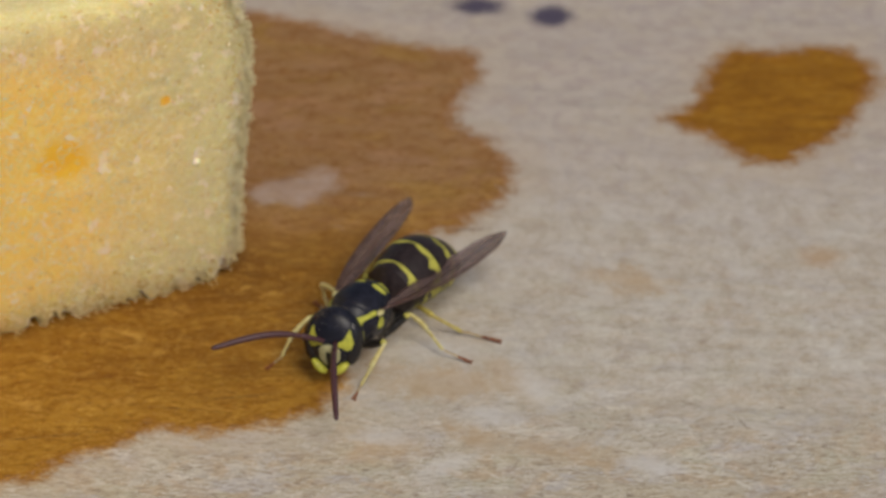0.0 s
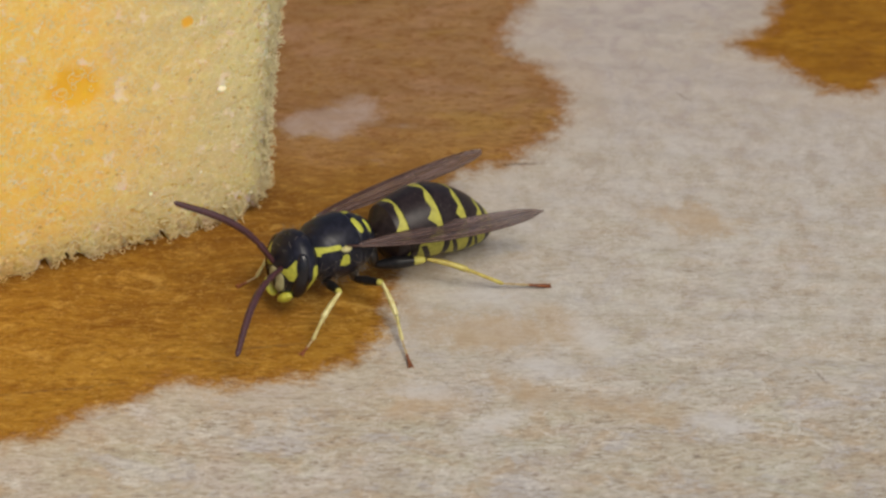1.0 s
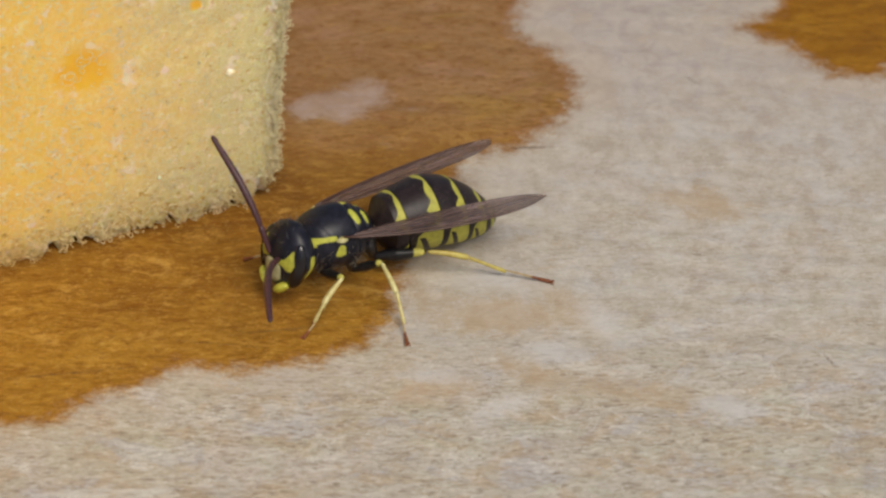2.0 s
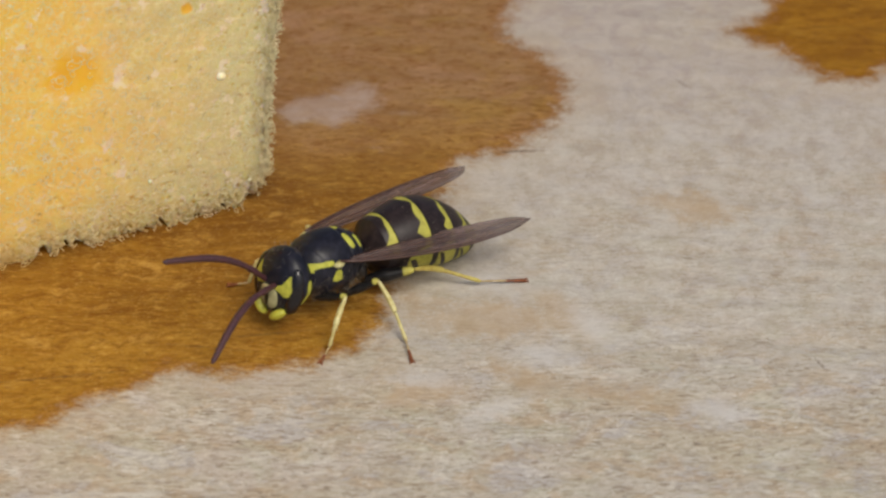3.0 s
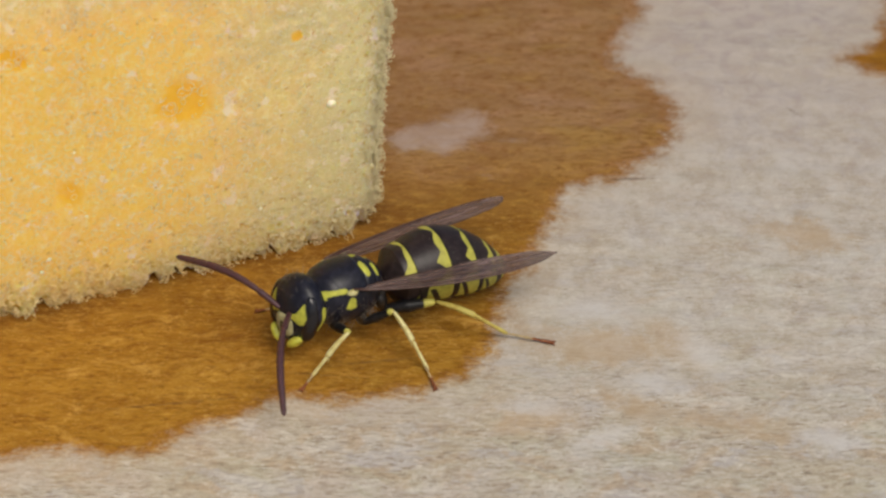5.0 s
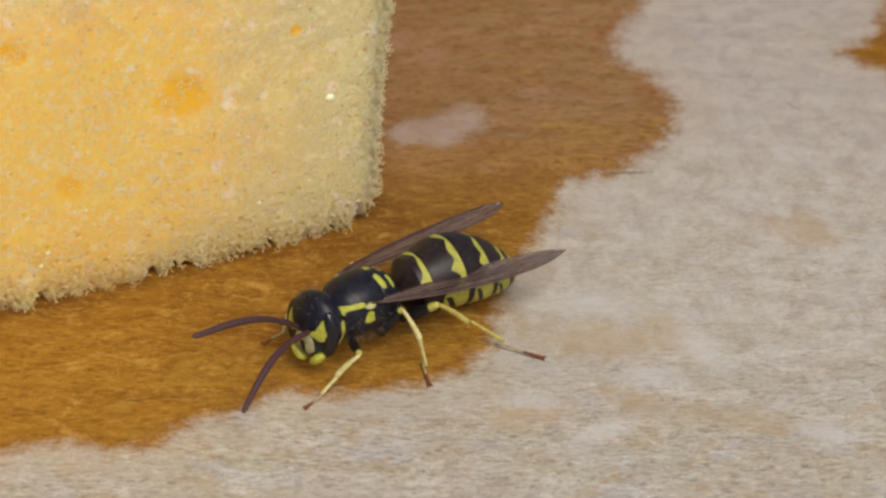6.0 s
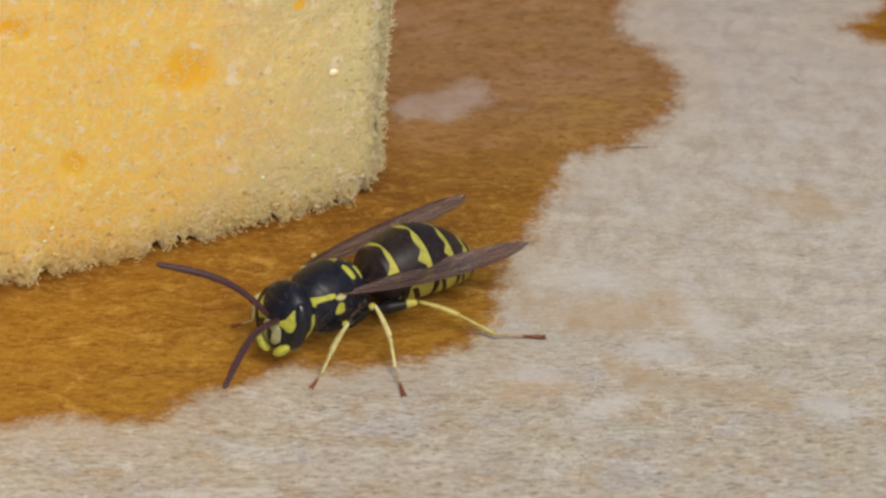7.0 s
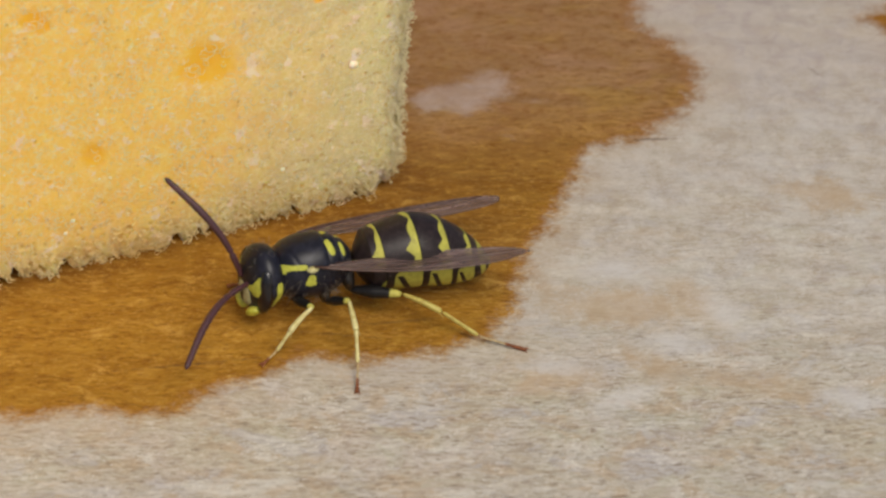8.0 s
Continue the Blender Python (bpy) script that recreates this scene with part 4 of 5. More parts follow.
def bone(length, r0, r1, r2, n=16, m=12, bend=0.0):
    pts, rad = [], []
    for i in range(n + 1):
        t = i / n
        pts.append((length * t, 0, bend * math.sin(math.pi * t)))
        r = r0 + (r1 - r0) * t / 0.45 if t < 0.45 else r1 + (r2 - r1) * (t - 0.45) / 0.55
        rad.append(r * (1 - 0.35 * max(0, (0.06 - t) / 0.06)) * (1 - 0.35 * max(0, (t - 0.95) / 0.05)))
    return tube(pts, rad, m)


def build_leg(wasp, kind, s):
    hip, _, l1, l2, l3, l4 = LEGS[kind]
    hip = (hip[0], s * hip[1], hip[2])
    cv, cf = tube([(hip[0] + 0.1, hip[1] - 0.25 * s, hip[2] + 0.95), (hip[0] + 0.05, hip[1] - 0.1 * s, hip[2] + 0.4), hip], [0.36, 0.33, 0.19], 12)
    leg = mesh_object("leg", cv, cf, LEG_BLACK, wasp, kind + " leg with yellow shin and brown foot")
    thick = {"front": 1.0, "middle": 1.0, "hind": 1.08}[kind]
    stout = 1.35 if kind == "hind" else 1.0
    v, f = bone(l1, 0.17 * thick, 0.25 * stout * thick, 0.15 * thick, 26)
    share = {"front": 0.88, "middle": 0.88, "hind": 0.80}[kind]
    femur = mesh_object("femur", v, f, THIGH, leg, "black thigh with a yellow knee", {"yel": [1.6 * (p[0] / l1 - share) for p in v]})
    v, f = bone(l2, 0.085 * thick, 0.135 * thick, 0.155 * thick, 18, 12, 0.07)
    spurs = [tube([(l2 * 0.97, e * 0.07, -0.05), (l2 + 0.24, e * 0.17, -0.16)], [0.032, 0.008], 5) for e in (1, -1)]
    shin = LEG_HIND if kind == "hind" else LEG_YELLOW
    tibia = mesh_object("tibia", *merge([(v, f)] + spurs), shin, leg, "yellow shin")
    v, f = tube([(l3 * t, 0, 0) for t in (0, 0.05, 0.2, 0.6, 0.9, 1.0)], [r * thick for r in (0.06, 0.092, 0.088, 0.088, 0.105, 0.07)], 10)
    tarsus = mesh_object("tarsus", v, f, shin, leg, "thin pale yellow foot joint")
    cuts = [0, 0.30, 0.52, 0.68, 1.0]
    brown = []
    for i in range(4):
        p, q = cuts[i] * l4, cuts[i + 1] * l4
        r = (0.050, 0.054, 0.066, 0.085)[i] * thick
        brown.append(tube([(p, 0, 0), (p + 0.04, 0, 0), (p + (q - p) * 0.85, 0, 0), (q, 0, 0)], [r * 0.55, r * 0.75, r * 1.2, r * 0.7], 9))
    for e in (1, -1):
        brown.append(tube([(l4 - 0.05, 0.04 * e, 0), (l4 + 0.13, 0.11 * e, 0.05), (l4 + 0.22, 0.14 * e, -0.06)], [0.055, 0.034, 0.008], 6))
    brown.append(tube([(l4 - 0.08, 0, -0.01), (l4 + 0.13, 0, -0.03)], [0.10, 0.07], 8))
    bv, bf = merge(brown)
    foot = mesh_object("foot", bv, bf, FOOT, leg, "brown foot end with two claws", {"yel": [0.52 - 0.9 * p[0] / l4 for p in bv]})
    return hip, femur, tibia, tarsus, foot


WING_ROOT = (0.35, 1.38, 3.85)
WING_TIP = (-10.1, 2.8, 3.1)


def wing_pose(s, tip):
    """The wing's pose for a tip in the wasp's space; the leading edge is held out and a little up."""
    root = Vector((WING_ROOT[0], s * WING_ROOT[1], WING_ROOT[2]))
    way = (Vector(tip) - root).normalized()
    up = way.cross(Vector((0, 0.95, s * -0.16))).normalized()
    up = up if up.z > 0 else -up
    m = Matrix((way, up.cross(way), up)).transposed().to_4x4()
    m.translation = root * MM
    return m


def build_wing(wasp, s):
    """A wing folded lengthwise, drawn along +x from the root, its width along y."""
    ln = 1.025 * (Vector(WING_TIP) - Vector(WING_ROOT)).length
    def edges(t):
        """Leading and trailing edge: a narrow stalk, widest three quarters out, with a blunt rounded tip."""
        lead = 0.14 + 0.70 * math.sin(math.pi * min(1.0, 0.95 * t)) ** 0.8
        trail = 0.14 + 0.50 * math.sin(math.pi * min(1.0, 0.06 + 0.66 * t)) ** 1.3
        end = max(0.0, 1 - max(0.0, (t - 0.80) / 0.20) ** 2.6) ** 0.55
        mid = 0.5 * (lead - trail)
        return mid + (lead - mid) * end, mid - (trail + mid) * end
    nx, ny = 70, 14
    def surface(t, k):
        hi, lo = edges(t)
        y = lo + (hi - lo) * k
        z = -0.10 * math.sin(math.pi * k) - 0.22 * (1 - k) ** 2 + 0.05 * math.sin(9 * k + 3 * t) - 0.06 * math.sin(math.pi * t)
        return Vector((ln * t, -s * y, z))
    verts, faces = [], []
    for side in (0.012, -0.012):
        for i in range(nx + 1):
            for j in range(ny + 1):
                verts.append(surface(i / nx, j / ny) + Vector((0, 0, side)))
    w, half = ny + 1, (nx + 1) * (ny + 1)
    for i in range(nx):
        for j in range(ny):
            a = i * w + j
            q = (a, a + w, a + w + 1, a + 1)
            faces.append(q)
            faces.append(tuple(half + c for c in reversed(q)))
    rim = [i * w for i in range(nx + 1)] + [nx * w + j for j in range(1, w)] + [i * w + ny for i in range(nx - 1, -1, -1)] + list(range(ny - 1, 0, -1))
    for i in range(len(rim)):
        a, b = rim[i], rim[(i + 1) % len(rim)]
        faces.append((b, a, half + a, half + b))
    wing = mesh_object("wing", verts, faces, WING, wasp, "smoky brown translucent wing folded lengthwise", matrix=wing_pose(s, (WING_TIP[0], s * WING_TIP[1], WING_TIP[2])))
    for k0, k1, t0, t1, r in ((0.97, 0.97, 0.0, 0.93, 0.060), (0.80, 0.86, 0.0, 0.80, 0.045), (0.60, 0.42, 0.04, 0.78, 0.032), (0.40, 0.20, 0.05, 0.62, 0.028), (0.12, 0.06, 0.1, 0.8, 0.022), (0.86, 0.45, 0.50, 0.62, 0.022), (0.84, 0.52, 0.70, 0.80, 0.022)):
        pts = [surface(t0 + (t1 - t0) * i / 14, k0 + (k1 - k0) * i / 14) + Vector((0, 0, 0.012)) for i in range(15)]
        mesh_object("vein", *tube(pts, [r * (1 - 0.5 * i / 14) for i in range(15)], 6), VEIN, wing)
    return wing


def build_wasp():
    wasp = new("wasp")
    tagged(wasp, "black and yellow wasp walking on the wooden board", "wasp")
    thorax = build_thorax(wasp)
    build_abdomen(wasp)
    head = build_head(wasp)
    ants = {s: build_antenna(head, s) for s in (1, -1)}
    legs = {(k, s): build_leg(wasp, k, s) for k in LEGS for s in (1, -1)}
    wings = {s: build_wing(wasp, s) for s in (1, -1)}
    return wasp, head, ants, legs, wings


WASP, HEAD, ANTENNAE, LEG_PARTS, WINGS = build_wasp()


def aimed(a, b, up=(0, 0, 1)):
    """A pose at a whose x axis points to b and whose z axis leans to up; millimetres."""
    x = (Vector(b) - Vector(a)).normalized()
    y = Vector(up).cross(x)
    y = y.normalized() if y.length > 1e-4 else Vector((0, 1, 0))
    m = Matrix((x, y, x.cross(y))).transposed().to_4x4()
    m.translation = Vector(a) * MM
    return m


def bent_leg(kind, s, hip, toe):
    """Knee, heel and ball for a leg whose foot stands at toe, all in the wasp's space."""
    _, knee, l1, l2, l3, l4 = LEGS[kind]
    hip, toe = Vector(hip), Vector(toe)
    knee = hip + (Vector((knee[0], s * knee[1], knee[2])) - hip).normalized() * l1
    for _ in range(12):
        # the thigh swings until the rest just reaches
        flat = Vector((knee.x - toe.x, knee.y - toe.y, 0)).normalized()
        ball = toe + 0.97 * l4 * flat + Vector((0, 0, 0.26 * l4))
        gap = (ball - knee).length - 0.97 * (l2 + l3)
        if gap < 0:
            break
        knee = hip + (knee + 0.5 * gap * (ball - knee).normalized() - hip).normalized() * l1
    reach = ball - knee
    d = min(reach.length, 0.995 * (l2 + l3))
    way = reach.normalized()
    k = (l2 * l2 - l3 * l3 + d * d) / (2 * d)
    up = Vector((0, 0, 1)) - way * way.z
    heel = knee + way * k + up.normalized() * math.sqrt(max(0.0, l2 * l2 - k * k))
    return knee, heel, ball


# ---- how the wasp walks: its body, feet, wings and feelers ----
def motions():
    # seconds, place in millimetres; roll, nose-down pitch and heading in degrees
    early = [
        (0, -0.95, -4.18, 0.01, -1.08, 1.38, -124.17), (0.2, -1.59, -4.44, 0.01, -0.25, 3.23, -128.79), (0.3, -1.56, -4.02, 0, 0.4, 2.81, -128.83),
        (0.5, -2.73, -4.39, 0, 0.57, 1.23, -134.47), (0.8, -3.3, -4.12, 0, -0.41, 1.15, -142.1), (1, -4.17, -3.58, -0.01, 0.03, -0.19, -147.94),
        (1.2, -4.18, -3.36, 0, -0.94, -0.29, -153.18), (1.5, -4.51, -2.84, 0, -0.42, -0.98, -158.05), (1.7, -4.83, -3.28, 0, -0.25, -0.05, -157.04),
        (2.8, -3.9, -5.78, 0, 0.48, 1.13, -132.56), (3, -4.7, -5.95, -0.01, -1.14, -1.74, -143.5), (3.2, -5.41, -5.84, 0, -1.7, -1.39, -149.52),
        (3.4, -5.87, -4.66, 0.01, 0.95, 1.07, -160.85), (3.5, -5.81, -4.57, 0, 1.17, -0.49, -163.26), (3.8, -6.55, -4.84, 0, -0.66, -0.93, -160.82),
    ]
    late = [
        (4, -6.94, -4.61, 0.01, -0.82, 0.28, -162.98), (4.2, -6.98, -4.29, 0.01, -0.98, -0.09, -169.18), (4.5, -7.15, -4.66, 0.01, -1.04, 0.77, -166.44),
        (4.7, -8.6, -5.21, -0.01, -2.04, -2.85, -159.6), (4.8, -8.74, -4.98, -0.01, -1.07, -2.15, -160.93), (5, -9.1, -6.05, 0, 0.64, 0.41, -148.63),
        (5.2, -7.98, -6.48, -0.01, -0.54, -3.51, -145.11), (6.3, -8.34, -7.86, 0.01, 1.49, 2.95, -144.81), (6.5, -9.01, -7.72, 0, 1.09, 2.24, -145.24),
        (6.7, -9.34, -7.41, 0, 1.45, -2.08, -149.12), (7, -10, -9, -0.01, -0.27, -0.7, -140.16), (7.2, -9.7, -9.05, -0.01, 0.1, -1.24, -140.94),
        (7.5, -10.6, -8.83, -0.01, 1.44, -1.96, -151.33), (7.7, -11.5, -8.26, 0, 0.68, 0.1, -157.21), (8, -11.77, -7.35, 0.01, 0.28, 0.79, -161.14),
    ]
    poses = [(t, at_mm(x, y, z, lean, tip, turn)) for t, x, y, z, lean, tip, turn in early + late]
    walk(WASP, poses)
    times = [t for t, m in poses]
    # near legs: knee, heel and ball of the foot in the body's space, and where each foot stands on the board
    knees, heels, balls, feet = {}, {}, {}, {}
    knees['front'] = [
        (1.28, 2.4, 2.58), (0.5, 2.23, 2.59), (0.9, 2.36, 2.59), (0.93, 2.43, 2.48), (0.63, 2.36, 2.45), (1.5, 2.59, 2.1), (1.27, 2.64, 1.97), (1.09, 2.68, 1.49), (1, 2.55, 2.22),
        (1.27, 2.54, 2.27), (0.66, 2.4, 2.38), (1.37, 2.45, 2.48), (0.89, 2.54, 2.21), (0.96, 2.64, 1.86), (1.05, 2.47, 2.43), (0.86, 2.43, 2.44), (0.61, 2.38, 2.39), (1.42, 2.47, 2.39),
        (0.53, 2.18, 2.65), (0.67, 2.37, 2.45), (1.32, 2.55, 2.27), (1.98, 2.5, 1.98), (1.72, 2.58, 2.02), (1.29, 2.6, 2.13), (1.22, 2.68, 1.73), (0.61, 2.27, 2.6), (0.65, 2.35, 2.49),
        (1.16, 2.47, 2.45), (0.7, 2.36, 2.5), (0.86, 2.53, 2.21),
    ]
    heels['front'] = [
        (2.41, 2.19, 1.45), (1.08, 1.97, 1.11), (1.5, 2.1, 1.12), (2.11, 2.64, 1.4), (1.71, 3.1, 1.51), (2.83, 3.12, 1.36), (2.52, 3.46, 1.37), (2.19, 3.52, 0.68), (2.18, 3.2, 1.33),
        (2.7, 2.82, 1.66), (1.79, 3.13, 1.54), (2.2, 2.05, 1.17), (1.92, 2.9, 1.04), (2.04, 3.64, 1.21), (2.01, 2.3, 1.15), (2.03, 2.99, 1.45), (1.65, 2.86, 1.24), (2.67, 2.12, 1.36),
        (1.5, 1.83, 1.39), (1.64, 2.28, 1.17), (2.53, 2.46, 1.2), (2.96, 1.87, 0.86), (3.04, 2.39, 1.15), (2.49, 2.56, 1.09), (2.48, 3.4, 1.03), (1.57, 2.15, 1.31), (1.43, 1.9, 1.15),
        (2.02, 2.15, 1.12), (1.55, 2.56, 1.14), (2.17, 2.99, 1.39),
    ]
    balls['front'] = [
        (2.84, 1.87, 0.44), (2.08, 2.4, 0.54), (2.47, 2.53, 0.49), (2.52, 2.48, 0.37), (2.06, 3.35, 0.41), (3.44, 3.17, 0.33), (3.16, 3.69, 0.38), (2.84, 4.43, 0.32), (2.73, 3.29, 0.35),
        (3.34, 2.73, 0.6), (2.08, 3.1, 0.35), (3.13, 2.29, 0.39), (2.66, 3.56, 0.32), (2.63, 4.02, 0.23), (2.89, 2.78, 0.4), (2.59, 3.03, 0.39), (2.18, 3.55, 0.39), (3.71, 1.98, 0.62),
        (2.23, 1.84, 0.39), (2.42, 2.81, 0.35), (3.29, 2.35, 0.34), (3.9, 1.59, 0.12), (4.1, 2.71, 0.58), (3.42, 2.93, 0.42), (3.07, 3.44, 0.15), (2.12, 2.14, 0.33), (2.21, 2.03, 0.3),
        (2.84, 2.23, 0.2), (2.12, 2.89, 0.31), (2.88, 2.98, 0.39),
    ]
    feet['front', 1] = [
        (-1.4, -8.5), (-1.3, -8.5), (-1.4, -8.4), (-3.1, -8.8), (-3.1, -9), (-5.9, -8.9), (-5.8, -8.9), (-5.9, -8.9), (-6.5, -8.2), (-4.8, -10.7), (-4.9, -10.5), (-7.6, -10),
        (-7.7, -9.7), (-7.6, -10), (-9.1, -9), (-9.1, -9), (-9, -8.9), (-11.2, -7.6), (-10.6, -8.4), (-10.8, -9.1), (-11.2, -10.6), (-11, -10.5), (-10.9, -13), (-10.7, -12.8),
        (-10.7, -12.8), (-10.7, -12.8), (-10.7, -12.8), (-12.8, -12.7), (-12.8, -12.5), (-14.2, -11.8),
    ]
    knees['middle'] = [
        (-1.57, 2.01, 2.53), (-1.4, 2.66, 1.93), (-0.65, 2.74, 2.39), (-0.96, 2.68, 2.34), (-1.22, 2.8, 1.86), (-0.75, 2.91, 2.03), (-0.95, 2.89, 1.89), (-0.99, 2.62, 2.41), (-1.1, 2.58, 2.39),
        (-1.16, 2.47, 2.47), (-1.33, 2.32, 2.5), (-1.55, 2.34, 2.21), (-0.99, 2.85, 1.94), (-0.69, 3.03, 1.69), (-0.9, 2.5, 2.6), (-0.96, 2.53, 2.54), (-1.13, 2.55, 2.4), (-1, 2.51, 2.53),
        (-1.19, 2.35, 2.59), (-1.37, 2.48, 2.26), (-1.26, 2.4, 2.48), (-1.09, 1.98, 2.93), (-1.25, 1.78, 2.95), (-1.38, 1.81, 2.83), (-0.87, 2.74, 2.29), (-1.13, 2.09, 2.84), (-1.16, 2.06, 2.84),
        (-1.49, 2.15, 2.52), (-0.52, 2.83, 2.3), (-0.97, 2.71, 2.27),
    ]
    heels['middle'] = [
        (-2.49, 2.56, 1.1), (-1.41, 4.33, 1.32), (-0.15, 3.82, 1.09), (-0.96, 4.03, 1.15), (-1.38, 4.4, 1.07), (-0.76, 4.25, 0.82), (-1.11, 4.35, 0.92), (-1.21, 3.9, 1.22), (-1.2, 4.2, 1.65),
        (-0.85, 3.62, 1.16), (-1.57, 3.53, 1.19), (-1.82, 4, 1.68), (-0.78, 4.53, 1.47), (-0.7, 4.62, 0.86), (-0.8, 4.02, 1.74), (-1.15, 3.41, 1), (-1.49, 3.59, 1.01), (-1.35, 3.99, 1.63),
        (-1.89, 3.35, 1.32), (-2.12, 3.74, 1.28), (-1.65, 3.63, 1.23), (-1.06, 3.3, 1.72), (-1.87, 2.53, 1.48), (-2.22, 2.21, 1.3), (-0.66, 4.21, 1.3), (-1.24, 3.16, 1.44), (-1.31, 2.88, 1.28),
        (-1.92, 3.32, 1.28), (-0.19, 4.2, 1.24), (-0.82, 4.37, 1.71),
    ]
    balls['middle'] = [
        (-1.97, 3.96, 0.63), (-1.24, 5.69, 0.5), (0.86, 4.95, 0.64), (-0.22, 5.26, 0.5), (-1.28, 5.86, 0.44), (-0.2, 5.68, 0.45), (-0.66, 5.83, 0.66), (-1, 5.1, 0.39), (-1.28, 4.86, 0.36),
        (0.16, 4.7, 0.59), (-1.34, 4.66, 0.48), (-2.11, 5.14, 0.65), (-0.51, 5.69, 0.46), (-0.43, 6, 0.22), (-0.58, 4.56, 0.4), (-0.86, 4.78, 0.4), (-1.32, 5.04, 0.43), (-1.38, 4.61, 0.4),
        (-1.8, 4.73, 0.61), (-2.27, 4.99, 0.53), (-1.81, 4.51, 0.28), (-1.11, 3.71, 0.45), (-2, 2.81, 0.16), (-2.34, 3.25, 0.19), (-0.15, 5.31, 0.25), (-0.63, 4.33, 0.54), (-0.58, 4.12, 0.62),
        (-1.71, 4.67, 0.47), (0.16, 4.91, 0.28), (-0.53, 5.44, 0.55),
    ]
    feet['middle', 1] = [
        (4.9, -5.2), (4.8, -8.1), (2, -9.3), (1.8, -9.3), (2, -9.4), (-0.6, -9.8), (-0.6, -9.8), (-1.6, -8.8), (-1.5, -8.9), (-0.4, -10.6), (-0.5, -10.4), (-0.3, -10.7),
        (-3.4, -11.4), (-3.4, -11.8), (-4.6, -10.6), (-4.6, -10.5), (-4.6, -10.6), (-4.7, -10.4), (-4.9, -10.6), (-4.4, -10.5), (-4.7, -10.5), (-4.5, -10.4), (-4.7, -10.6), (-4.7, -10.6),
        (-6.2, -13.4), (-6.3, -13.4), (-6.3, -13.4), (-6.2, -13.5), (-9.8, -14.4), (-9.5, -13.9),
    ]
    knees['hind'] = [
        (-4.1, 0.38, 0.98), (-2.77, 2.55, 2.86), (-2.24, 2.65, 3.05), (-3.3, 2.53, 2.32), (-3.57, 2.4, 2.12), (-3.83, 2.16, 1.82), (-3.91, 2.03, 1.78), (-4.05, 1.87, 1.74), (-4.15, 1.89, 1.5),
        (-3.49, 2.43, 2.27), (-3.66, 2.25, 2.19), (-4.04, 1.9, 1.8), (-3.23, 2.34, 2.68), (-3.21, 2.38, 2.66), (-3.87, 1.97, 2.05), (-4.04, 1.75, 1.81), (-4.05, 1.7, 1.8), (-4.14, 1.65, 1.59),
        (-4.13, 1.92, 1.53), (-3.66, 2.1, 2.27), (-3.89, 2.07, 1.81), (-2.73, 2.48, 3.02), (-2.94, 2.56, 2.7), (-3.21, 2.5, 2.46), (-3.11, 2.55, 2.52), (-3.76, 2.26, 1.88), (-3.79, 2.2, 1.81),
        (-2.64, 2.63, 2.87), (-3.73, 2.14, 2.1), (-3.86, 2.21, 1.59),
    ]
    heels['hind'] = [
        (-3.41, 2.35, 1.35), (-4.14, 2.66, 1.26), (-3.54, 2.73, 1.39), (-4.86, 2.87, 0.96), (-5.36, 2.84, 1.13), (-5.4, 3.49, 1.4), (-5.67, 3.18, 1.57), (-5.9, 2.92, 1.45), (-6.13, 2.86, 1.17),
        (-5.14, 2.8, 1.02), (-5.54, 2.09, 1.28), (-6.02, 2.69, 1.53), (-4.76, 2.25, 1.21), (-4.83, 2.25, 1.3), (-5.61, 1.97, 0.87), (-5.73, 2.97, 1.39), (-5.96, 2.08, 1.01), (-6.04, 2.51, 1.14),
        (-6.14, 2.86, 1.42), (-5.5, 2.56, 1.32), (-5.13, 3.76, 1.53), (-4.37, 2.82, 1.76), (-4.3, 3.02, 1.15), (-4.58, 3.12, 0.97), (-4.61, 3.54, 1.41), (-5.2, 3.64, 1.18), (-4.67, 4.09, 1.59),
        (-4.19, 3.2, 1.54), (-5.32, 2.92, 1), (-5.5, 3.6, 1.02),
    ]
    balls['hind'] = [
        (-4.27, 3.52, 0.3), (-5.15, 3.54, 0.06), (-4.53, 3.75, 0.09), (-6.22, 3.43, 0.17), (-6.63, 3.78, 0.24), (-6.98, 4.32, 0.44), (-7.22, 4.02, 0.57), (-7.14, 4.5, 1), (-7.8, 3.92, 0.45),
        (-6.5, 3.59, 0.18), (-7.09, 3.18, 0.62), (-7.84, 3.02, 0.63), (-6.34, 3.16, 0.27), (-6.29, 3.31, 0.37), (-6.98, 3.45, 0.54), (-7.38, 3.28, 0.35), (-7.66, 3.06, 0.44), (-7.69, 3.57, 0.43),
        (-7.9, 3.86, 0.99), (-6.88, 3.97, 0.89), (-6.56, 4.33, 0.24), (-5.77, 3.61, 0.74), (-5.33, 4.16, -0.05), (-5.52, 4.68, 0.04), (-5.82, 4.99, 0.53), (-6.23, 5.22, 0.45), (-6.22, 4.8, 0.47),
        (-5.38, 4.52, 0.51), (-6.38, 4.56, 0.32), (-6.88, 5.07, 0.26),
    ]
    feet['hind', 1] = [
        (6.5, -3.3), (6.6, -3.3), (6.4, -3.3), (6.1, -3.4), (6.5, -3.3), (6.3, -3.3), (6.3, -3.4), (5.8, -3.5), (6.2, -3.7), (5.3, -4), (5.2, -3.9), (5.2, -3.9),
        (3.4, -5.8), (3.4, -6.2), (3.5, -6.1), (3.3, -6.1), (3.4, -6.1), (3.4, -6.2), (2.4, -6.3), (1.4, -6.9), (1.1, -6.8), (1.1, -6.7), (0.5, -9), (0.4, -8.9),
        (0.5, -9.1), (0.5, -8.9), (0.4, -9), (-1.5, -10.7), (-1.6, -10.5), (-1.4, -10.6),
    ]
